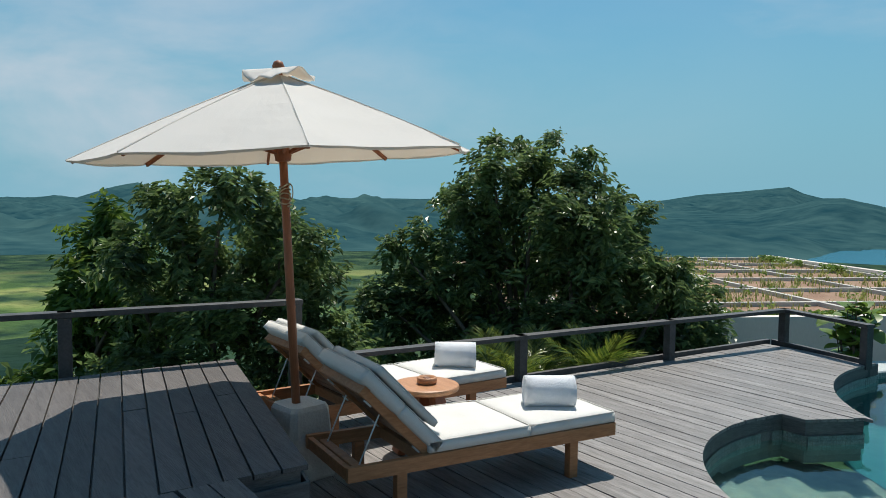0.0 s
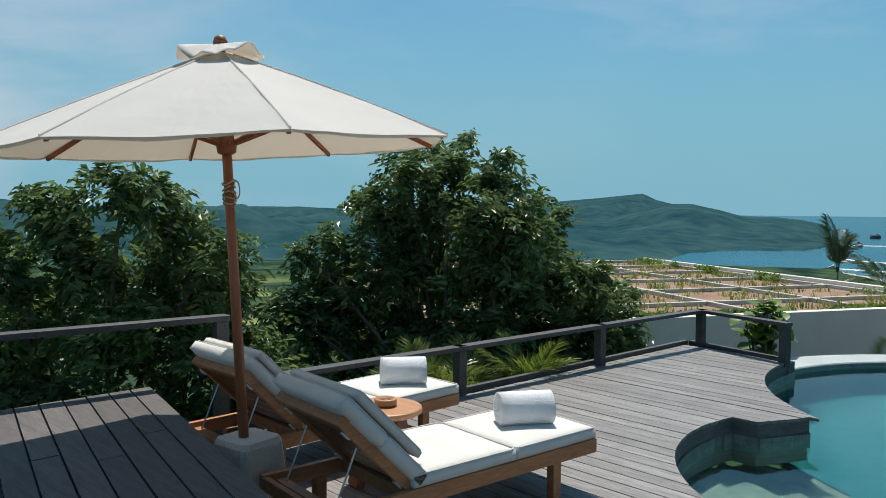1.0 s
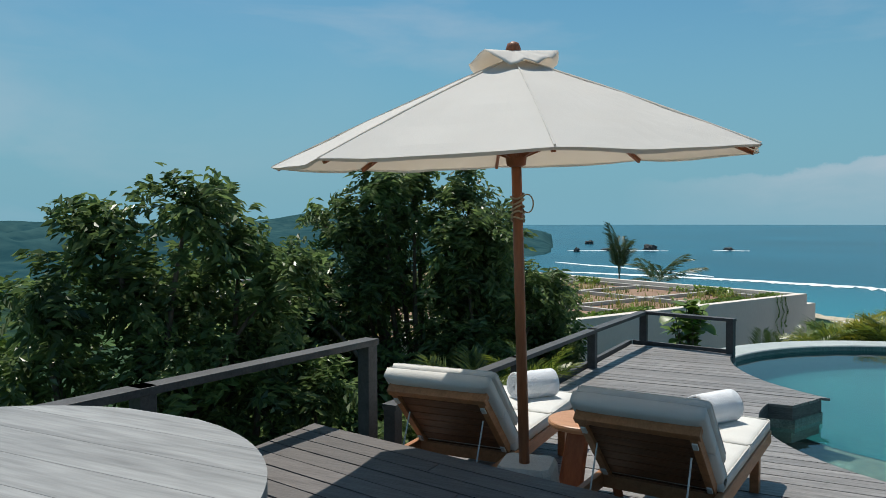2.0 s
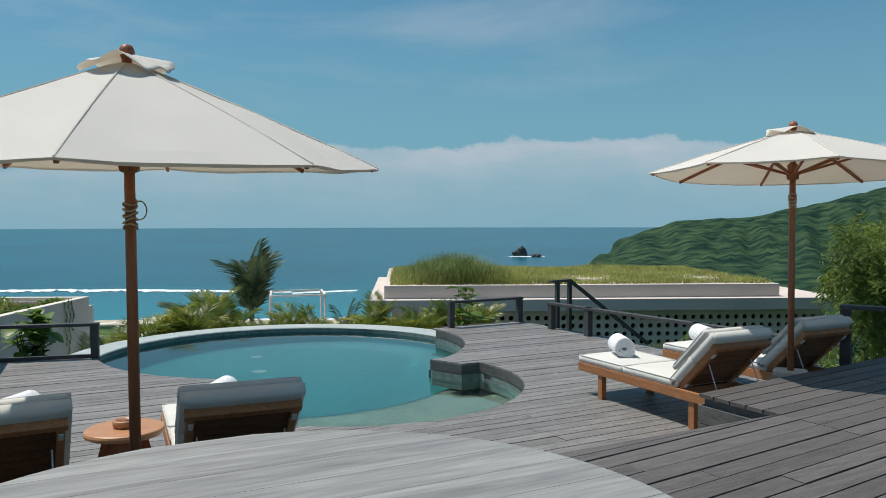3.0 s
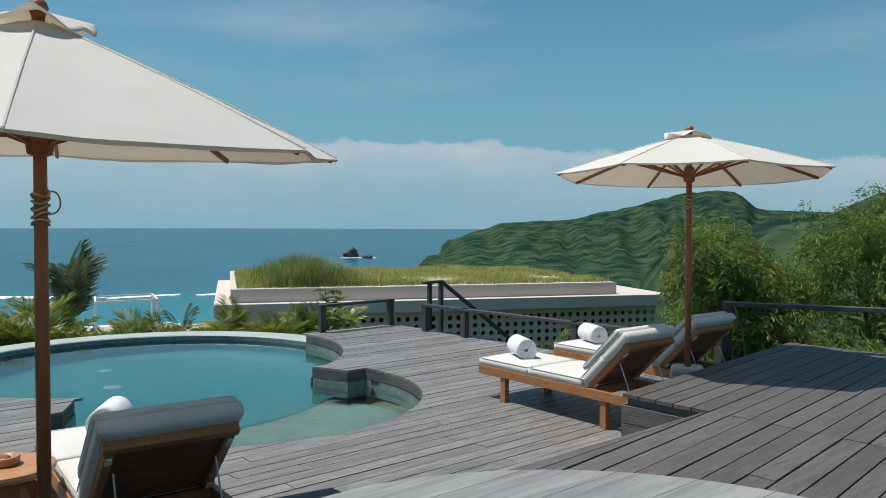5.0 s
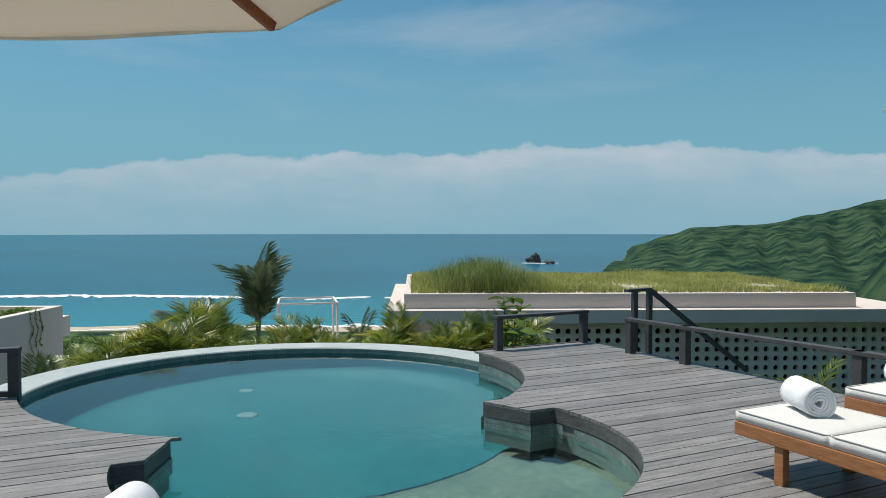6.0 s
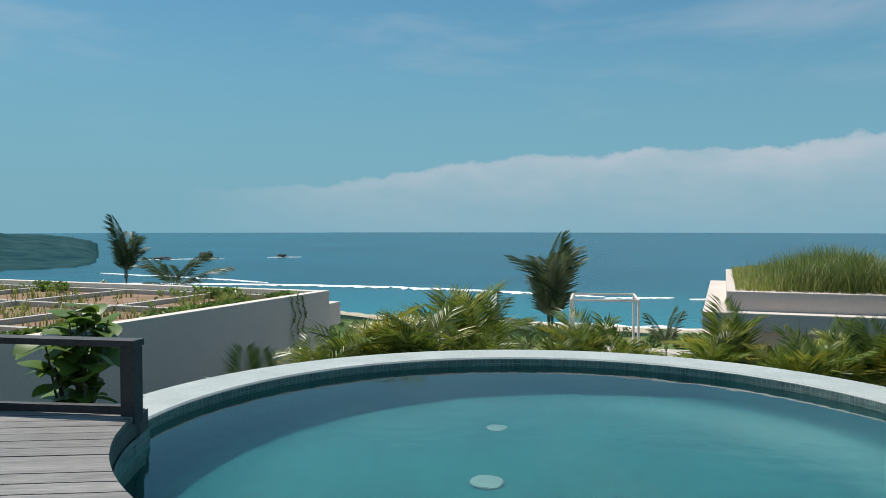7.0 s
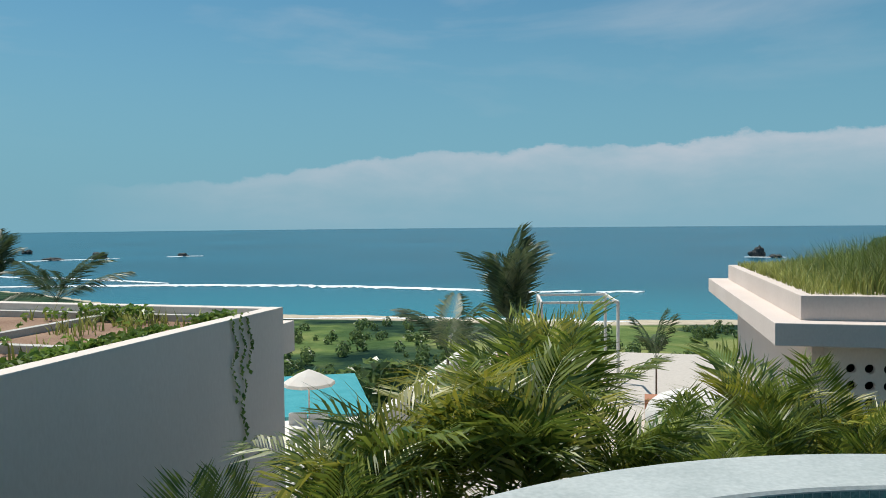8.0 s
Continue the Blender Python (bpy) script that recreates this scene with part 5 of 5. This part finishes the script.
def tree(name, label, base, lobes, leaves, size, material, seed, trunk_r=0.12, ratio=0.42, droop=0.3, fill=0.55):
    """A tapered trunk, limbs towards each lobe of the crown and leaves in uneven sprays round twig ends."""
    rng = random.Random(seed)
    t = thing(name, label, "tree")
    base = Vector(base)
    mid = Vector((sum(l[0] for l in lobes) / len(lobes), sum(l[1] for l in lobes) / len(lobes), min(l[2] for l in lobes)))
    fork = base.lerp(mid, 0.55)
    bm = bmesh.new()
    tube(bm, limb_points(base, fork, 0.12, rng), [trunk_r * (1 - 0.05 * i) for i in range(7)], 9)
    trunk = part("trunk", bm, BARK, t, "grey-brown trunk", True)
    bm = bmesh.new()
    for x, y, z, r in lobes:
        tube(bm, limb_points(fork, (x, y, z), 0.25, rng), [trunk_r * (0.55 - 0.075 * i) for i in range(7)], 6)
    part("limb", bm, BARK, t, "thin spreading limbs", True)
    bm = bmesh.new()
    total = sum(l[3] ** 2 for l in lobes)
    for x, y, z, r in lobes:
        c = Vector((x, y, z))
        share = int(leaves * r * r / total)
        sprays = max(4, share // 26)
        for _ in range(sprays):
            d = Vector((rng.gauss(0, 1), rng.gauss(0, 1), rng.gauss(0.15, 0.9))).normalized()
            k = 1 + 0.28 * noise.noise((d + c) * 1.9) + rng.gauss(0, 0.15)
            tip = c + d * r * (rng.uniform(fill, 1.0)) * k
            sd = (d + Vector((rng.gauss(0, 0.5), rng.gauss(0, 0.5), rng.gauss(0.1, 0.5)))).normalized()
            across = sd.cross(Vector((rng.gauss(0, 0.3), rng.gauss(0, 0.3), 1))).normalized()
            reach = max(0.24, 0.42 * r) * rng.uniform(0.8, 1.25)
            for j in range(26):
                f = j / 25
                p = tip + sd * reach * (f - 0.55) - Vector((0, 0, reach * droop * 1.4 * f * f))
                p += Vector((rng.gauss(0, 1), rng.gauss(0, 1), rng.gauss(0, 1))) * size * 0.28
                way = across * (1 if j % 2 else -1) + sd * rng.uniform(0.2, 1.0) + Vector((0, 0, -0.25 - droop * rng.uniform(0, 0.9)))
                leaf_along(bm, p, way, Vector((rng.gauss(0, 0.75), rng.gauss(0, 0.75), 0.8)) + d * 0.5, size * rng.uniform(0.6, 1.2), ratio)
    part("crown", bm, material, t, "uneven leafy crown")
    return t


def crown(cx, cy, cz, rx, rz, n, r0, seed):
    rng = random.Random(seed)
    out = []
    for k in range(n):
        a, e = rng.uniform(0, 2 * math.pi), rng.uniform(-0.6, 1.0)
        q = math.sqrt(max(0, 1 - (e * 0.9) ** 2)) * rng.uniform(0.25, 1.0)
        out.append((cx + rx * q * math.cos(a), cy + rx * q * math.sin(a), cz + rz * e, r0 * rng.uniform(0.7, 1.2)))
    return out


def spread(cx, cy, turn, lobes, depth, seed):
    """Crown lobes (along, up, radius) laid out about a centre, scattered in depth."""
    rng = random.Random(seed)
    c, d = math.cos(radians(turn)), math.sin(radians(turn))
    out = []
    for u, z, r in lobes:
        v = rng.uniform(-depth, depth) * (1 - 0.25 * abs(u))
        out.append((cx + c * u - d * v, cy + d * u + c * v, z, r))
    return out


BIG_CROWN = spread(-6.45, -1.9, 55.6, [(-0.85, 2.3, 0.42), (-0.2, 2.4, 0.42), (0.35, 2.15, 0.45), (-1.15, 1.75, 0.48), (-0.5, 1.75, 0.6), (0.1, 1.6, 0.6), (0.6, 1.6, 0.5), (1.2, 1.35, 0.48), (1.05, 0.9, 0.6), (0.4, 0.95, 0.7), (-0.3, 0.9, 0.7), (-1.0, 1.0, 0.6), (-1.75, 1.3, 0.4), (-2.2, 1.2, 0.3), (-1.7, 0.7, 0.55), (1.7, 0.85, 0.48), (2.15, 0.45, 0.42), (1.7, 0.2, 0.6), (2.35, 0.0, 0.42), (2.4, -0.35, 0.4), (1.0, 0.0, 0.8), (0.0, 0.0, 0.8), (-1.0, 0.0, 0.8), (-2.0, 0.2, 0.6), (-2.4, 0.4, 0.42), (-2.4, -0.3, 0.6), (-1.3, -0.8, 0.8), (0.0, -0.8, 0.8), (1.2, -0.8, 0.8), (2.1, -0.7, 0.55), (-0.85, 2.75, 0.2), (0.1, 2.82, 0.2), (0.55, 2.55, 0.2), (-0.4, 2.75, 0.16), (1.0, 1.9, 0.2), (-1.5, 1.95, 0.2), (1.45, 1.75, 0.2)], 0.85, 3)
tree("garden_tree", "large dark glossy-leaved tree beyond the railing", (-6.6, -2.0, -3.2), BIG_CROWN, 70000, 0.13, BROADLEAF, 21, fill=0.3)
NEXT_CROWN = spread(-6.4, -6.7, 55.6, [(-0.5, 1.8, 0.36), (0.1, 1.95, 0.4), (0.6, 1.7, 0.36), (0.85, 1.35, 0.36), (-0.9, 1.25, 0.38), (-0.3, 1.3, 0.5), (0.3, 1.2, 0.5), (0.85, 0.9, 0.42), (-0.85, 0.7, 0.48), (0.0, 0.6, 0.6), (0.7, 0.4, 0.55), (1.2, 0.3, 0.4), (-0.8, 0.0, 0.55), (0.0, -0.2, 0.6), (0.9, -0.3, 0.55), (1.4, -0.2, 0.4), (-0.6, -0.8, 0.6), (0.4, -0.9, 0.6), (1.3, -0.9, 0.5), (2.0, -0.5, 0.45), (2.6, -0.6, 0.5)], 0.6, 4)
tree("garden_tree", "dense dark tree beside the raised deck", (-6.5, -6.8, -3.2), NEXT_CROWN, 36000, 0.12, BROADLEAF, 22, fill=0.3)
SLIM_CROWN = spread(-8.75, -7.5, 55.6, [(0.0, 1.6, 0.3), (-0.25, 1.25, 0.34), (0.25, 1.2, 0.36), (-0.1, 0.8, 0.42), (0.5, 0.75, 0.36), (-0.55, 0.55, 0.34), (0.2, 0.3, 0.45), (-0.5, 0.0, 0.42), (0.6, 0.0, 0.42), (0.0, -0.4, 0.5), (-0.7, -0.6, 0.45), (0.6, -0.8, 0.5)], 0.4, 6)
tree("garden_tree", "slim yellow-green tree further down the slope", (-8.9, -7.7, -4.0), SLIM_CROWN, 9500, 0.18, MIDLEAF, 23, fill=0.25)

# understorey that fills the slope under the trees
rng = random.Random(31)
bm = bmesh.new()
for _ in range(34000):
    y = rng.uniform(-9.5, 0.5)
    x = -4.75 - abs(rng.gauss(0, 1.5))
    z = -2.2 + 2.05 * rng.random() ** 0.7 * (0.85 + 0.6 * noise.noise((x * 0.8, y * 0.8, 1)))
    leaf_quads(bm, (x, y, z), (rng.gauss(0.3, 0.6), rng.gauss(0, 0.6), 1), rng.uniform(0.09, 0.19), rng, 0.45)
solid("understorey", bm, BROADLEAF, "dense dark shrubs on the slope under the trees", "shrubs", "stuff")

for i, (x, y, z, rx, rz, n, r0, lv) in enumerate(((13.0, -2.0, -1.1, 2.2, 1.9, 14, 0.95, 17000), (16.5, -4.2, -0.3, 2.6, 2.3, 16, 1.0, 17000), (17.4, 0.4, -1.4, 2.2, 2.2, 14, 1.0, 16000), (21.5, -6.5, 0.2, 3.2, 2.6, 16, 1.2, 16000), (12.5, -7.0, -1.8, 2.2, 1.6, 12, 0.9, 14000), (8.6, -4.0, -2.4, 1.6, 0.9, 9, 0.7, 8000), (8.3, -7.5, -2.0, 1.3, 1.2, 9, 0.7, 8000))):
    tree("hillside_tree", "feathery light green tree on the hillside", (x, y, -6.5), crown(x, y, z + 0.45, rx, rz, n, r0, 40 + i), int(lv * 1.6), 0.19, BAMBOO, 50 + i, ratio=0.2, droop=0.8)


# ---------------------------------------------------------------- palms
def frond_mesh(name, length, leaflets, leaf_len, arch, material, seed, width=0.03, fold=0.5):
    """One feather frond from the origin along +y: an arched stem with two rows of leaflets."""
    rng = random.Random(seed)
    bm = bmesh.new()
    def stem(t):
        return Vector((0.06 * math.sin(t * 2 + seed), length * (t - 0.16 * arch * t * t), length * arch * (0.75 * t - 1.0 * t * t)))
    pts = [stem(i / 10) for i in range(11)]
    tube(bm, pts, [0.014 * (1 - 0.085 * i) for i in range(11)], 5)
    for k in range(leaflets):
        t = 0.16 + 0.84 * k / leaflets
        p = stem(t)
        d = (stem(min(1, t + 0.02)) - stem(t - 0.02)).normalized()
        sidev = d.cross(Vector((0, 0, 1))).normalized()
        upv = sidev.cross(d)
        ln = leaf_len * (0.45 + 0.9 * math.sin(math.pi * min(1, 0.12 + 0.9 * t)) ** 0.8) * rng.uniform(0.85, 1.1)
        for s in (-1, 1):
            out = (sidev * s * 0.78 + d * (0.5 + 0.5 * t) + upv * fold * rng.uniform(0.3, 1.0)).normalized()
            q = p + out * ln * 0.5
            e = p + out * ln * 0.97 - Vector((0, 0, ln * rng.uniform(0.15, 0.45)))
            w = d * width * rng.uniform(0.8, 1.2)
            v = [bm.verts.new(c) for c in (p - w * 0.3, q - w, e, q + w)]
            bm.faces.new((v[0], v[1], v[3]))
            bm.faces.new((v[1], v[2], v[3]))
    return finish(bm, name, material)


FRONDS = [frond_mesh("frond", 1.2, 27, 0.50, 0.5, FROND, 1, 0.021, 0.55), frond_mesh("frond", 1.0, 23, 0.46, 0.85, FROND, 2, 0.021, 0.6), frond_mesh("frond", 1.4, 30, 0.50, 0.28, FROND, 3, 0.021, 0.55), frond_mesh("frond", 1.15, 25, 0.48, 0.65, FROND_GOLD, 6, 0.021, 0.5)]
COCO = [frond_mesh("frond", 2.3, 40, 0.62, 0.22, FROND_DARK, 4, 0.028, 0.1), frond_mesh("frond", 2.1, 36, 0.60, 0.60, FROND_DARK, 5, 0.028, 0.1)]


def palm(name, label, x, y, z, stems, fronds, scale, seed, kinds, tilt=(28, 82), trunk_h=0.35):
    rng = random.Random(seed)
    p = thing(name, label, "palm", at=pose(x, y, z))
    for s in range(stems):
        ox, oy = rng.gauss(0, 0.16) * (stems > 1), rng.gauss(0, 0.16) * (stems > 1)
        h = trunk_h * rng.uniform(0.7, 1.2)
        bm = bmesh.new()
        tube(bm, [(ox, oy, -1.0), (ox * 1.1, oy * 1.1, h * 0.5), (ox * 1.3, oy * 1.3, h)], [0.05 * scale, 0.042 * scale, 0.034 * scale], 8)
        part("trunk", bm, BARK, p, "", True)
        a0 = rng.uniform(0, 360)
        for k in range(fronds):
            m = pose(ox * 1.3, oy * 1.3, h, rng.uniform(*tilt), 0, a0 + 360 * k / fronds + rng.uniform(-22, 22)) @ Matrix.Scale(scale * rng.uniform(0.75, 1.15), 4)
            shared("frond", rng.choice(kinds), p, m)
    return p


rng = random.Random(77)
# (x, y, height of the top fronds, size)
HEDGE = [(-2.6, 3.0, -0.3, 0.55), (-2.2, 3.6, -0.35, 0.5), (-1.75, 3.9, -0.1, 0.62), (-1.2, 4.4, 0.3, 0.85), (-0.35, 4.2, 0.28, 0.9), (0.0, 6.2, 0.25, 1.0), (0.4, 3.75, -0.15, 0.55), (0.95, 4.3, -0.15, 0.6), (1.55, 5.0, 0.0, 0.75), (2.2, 4.6, -0.12, 0.7), (2.95, 4.0, -0.12, 0.65), (3.5, 4.4, 0.05, 0.75), (4.1, 3.5, -0.1, 0.6), (4.6, 3.9, 0.0, 0.7), (5.3, 3.3, 0.0, 0.7), (6.0, 3.9, 0.05, 0.75)]
for i, (x, y, z, s) in enumerate(HEDGE):
    palm("areca_palm", "yellow-green feathery areca palm behind the pool rim", x, y, z - 0.12 - 1.22 * s, 3, 8, s, 100 + i, FRONDS, (8, 86), 0.12)
for i, (x, y, s) in enumerate(((-4.75, -2.6, 0.7), (-4.9, -3.4, 0.75), (-4.7, -4.2, 0.6), (5.3, -4.6, 0.6), (5.4, -3.4, 0.55))):
    palm("areca_palm", "small feathery palm beside the deck railing", x, y, -0.85, 2, 6, s, 140 + i, FRONDS[:3])
palm("coconut_palm", "tall dark coconut palm with upright fronds", 6.8, 28.7, -5.5, 1, 12, 1.75, 200, COCO, (52, 92), 2.0)
palm("coconut_palm", "coconut palm with drooping fronds", 2.6, 21.0, -3.5, 1, 7, 1.1, 201, COCO, (15, 62), 1.0)
palm("coconut_palm", "small coconut palm beyond the planter roof", -8.6, 24.0, -1.7, 1, 9, 0.9, 202, COCO, (10, 60), 0.6)
palm("coconut_palm", "narrow coconut palm crown beyond the planter roof", -10.6, 25.0, -1.6, 1, 7, 1.0, 203, COCO, (55, 88), 0.8)
palm("dry_palm", "dry grey palm beside the pergola", 9.4, 21.5, -3.9, 1, 5, 0.65, 204, COCO, (40, 85), 0.6)


def broad_plant(name, label, x, y, z, stalks, height, leaf, seed):
    """A plant of upright stalks with large rounded leaves."""
    rng = random.Random(seed)
    p = thing(name, label, "plant")
    bm = bmesh.new()
    spots = []
    for s in range(stalks):
        a = rng.uniform(0, 6.28)
        tip = Vector((x + 0.32 * math.cos(a) * rng.random(), y + 0.32 * math.sin(a) * rng.random(), z + height * rng.uniform(0.55, 1.0)))
        base = Vector((x + rng.gauss(0, 0.06), y + rng.gauss(0, 0.06), z - 0.6))
        tube(bm, [base, base.lerp(tip, 0.5), tip], [0.014, 0.011, 0.006], 6)
        spots += [(base.lerp(tip, f), a + i * 2.4) for i, f in enumerate((0.55, 0.65, 0.75, 0.83, 0.9, 0.96, 1.0))]
    part("stalk", bm, BARK, p, "thin green-brown stalks")
    for c, a in spots:
        bm = bmesh.new()
        l = leaf * rng.uniform(0.7, 1.15)
        rows = []
        for i in range(6):
            t = i / 5
            w = l * 0.36 * math.sin(math.pi * min(1, 0.06 + 0.92 * t)) ** 0.7
            rows.append([bm.verts.new((k * w, l * t, -0.35 * l * t * t + 0.12 * abs(k) * w + 0.25 * l * t)) for k in (-1, 0, 1)])
        for r, q in zip(rows, rows[1:]):
            for k in range(2):
                bm.faces.new((r[k], r[k + 1], q[k + 1], q[k]))
        bmesh.ops.transform(bm, matrix=Matrix.Translation(c) @ pose(0, 0, 0, rng.uniform(-25, 35), rng.uniform(-20, 20), math.degrees(a)), verts=bm.verts)
        part("leaf", bm, FRESH, p, "", True)
    return p


broad_plant("broadleaf_shrub", "bright broad-leaved shrub beyond the railing", -3.4, 0.85, -0.25, 13, 0.9, 0.27, 1)
broad_plant("broadleaf_shrub", "bright broad-leaved shrub beside the short railing", 3.9, 0.75, -0.4, 5, 0.75, 0.24, 2)
broad_plant("broadleaf_shrub", "upright broad-leaved shoot beside the short railing", 3.95, 1.1, 0.0, 3, 0.75, 0.24, 3)
broad_plant("broadleaf_shrub", "low broad-leaved plant along the railing", 5.1, -2.6, -0.6, 5, 0.55, 0.2, 4)
broad_plant("broadleaf_shrub", "low broad-leaved plant along the railing", 5.2, -4.9, -0.6, 5, 0.6, 0.2, 5)

# ---------------------------------------------------------------- lower terrace
terrace = thing("lower_terrace", "white plastered terrace below the pool", "terrace", kind="structure")
TW = frame_of((-1.5, 15.0), (6.6, 13.6))
part("floor_slab", moved(boxed(-4, 22, -9.5, 0.0, -5.4, -5.0), TW), STONE, terrace, "pale stone terrace floor")
part("side_wall", moved(boxed(0, 15, 0.0, 0.35, -7.5, -3.9, 0.02), TW), WHITE, terrace, "white stepped side wall")
part("side_wall", moved(boxed(-4, 0, 0.0, 0.35, -7.5, -4.6, 0.02), TW), WHITE, terrace)
part("bench", moved(boxed(11, 15, -3.2, -2.2, -5.0, -4.4, 0.02), TW), WHITE, terrace, "white built-in bench")
part("planter_box", moved(boxed(9.0, 9.8, -7.6, -6.6, -5.0, -4.2, 0.02), TW), CLAY, terrace, "terracotta planter box")
part("planter_box", moved(boxed(15.2, 16.2, -2.2, -1.0, -5.0, -4.2, 0.02), TW), CLAY, terrace)
bm = bmesh.new()
lathe(bm, [(0.78, -0.9), (0.78, 0.0), (0.72, 0.14), (0.58, 0.26), (0.36, 0.34), (0.1, 0.37)], 40, (4.55, 10.9, -2.1))
solid("dome_roof", bm, WHITE, "low white plastered dome below the pool", "dome", smooth=True)
pergola = thing("pergola", "thin white metal pergola frame on the terrace", "pergola")
for x, y in ((6.6, 24.3), (9.15, 23.75), (7.4, 27.0), (9.9, 26.5)):
    part("post", boxed(x - 0.04, x + 0.04, y - 0.04, y + 0.04, -5.0, -1.68), WHITE, pergola)
for a, b in (((6.6, 24.3), (9.15, 23.75)), ((7.4, 27.0), (9.9, 26.5)), ((6.6, 24.3), (7.4, 27.0)), ((9.15, 23.75), (9.9, 26.5))):
    bm = bmesh.new()
    beam(bm, (*a, -1.70), (*b, -1.70), 0.08, 0.08)
    part("beam", bm, WHITE, pergola)
low_pool = thing("lower_pool", "small turquoise pool on the terrace below", "pool", kind="structure")
part("basin", boxed(-4.0, 1.2, 27.5, 35, -6.4, -5.9), LOW_POOL, low_pool, "turquoise pool")
part("terrace_floor", boxed(-5.0, 0.6, 19.0, 27.4, -9.0, -6.0), WHITE, low_pool, "white paving")
lower_umbrella = thing("beach_umbrella", "white umbrella beside the lower pool", "umbrella", at=pose(-1.2, 26.0, -6.0))
bm = bmesh.new()
tube(bm, [(0, 0, 0), (0, 0, 2.0)], 0.03, 8)
part("pole", bm, WHITE, lower_umbrella)
bm = bmesh.new()
lathe(bm, [(0.9, 1.55), (0.88, 1.66), (0.45, 1.9), (0.03, 2.08)], 10)
part("canopy", bm, CANVAS, lower_umbrella)
for x, y in ((-1.6, 25.2), (-0.9, 25.0)):
    seat = thing("low_chair", "white low chair on the lower terrace", "chair", at=pose(x, y, -6.0))
    part("seat", boxed(-0.3, 0.3, -0.3, 0.3, 0.15, 0.35, 0.04), WHITE, seat)
    part("backrest", boxed(-0.3, 0.3, 0.2, 0.32, 0.35, 0.75, 0.04), WHITE, seat)

# scattered field trees and woods down to the beach
rng = random.Random(61)
bm = bmesh.new()
for _ in range(1500):
    az, r = rng.uniform(-30, 40), rng.uniform(60, 300)
    if r > lerp_table(COAST, az) - 25:
        continue
    if noise.noise((az * 0.25, r * 0.03, 2)) < 0.02 and rng.random() < 0.85:
        continue
    x, y, _z = polar(az, r)
    z = land_height(az, r)
    s = rng.uniform(0.9, 2.3)
    for _ in range(46):
        d = Vector((rng.gauss(0, 1), rng.gauss(0, 1), rng.gauss(0, 1))).normalized()
        leaf_quads(bm, Vector((x, y, z + s * 0.8)) + d * s * rng.uniform(0.6, 1.0), d + Vector((0, 0, 0.5)), s * 0.55, rng, 0.8)
solid("far_trees", bm, BROADLEAF, "scattered dark trees among the far fields", "trees", "stuff")
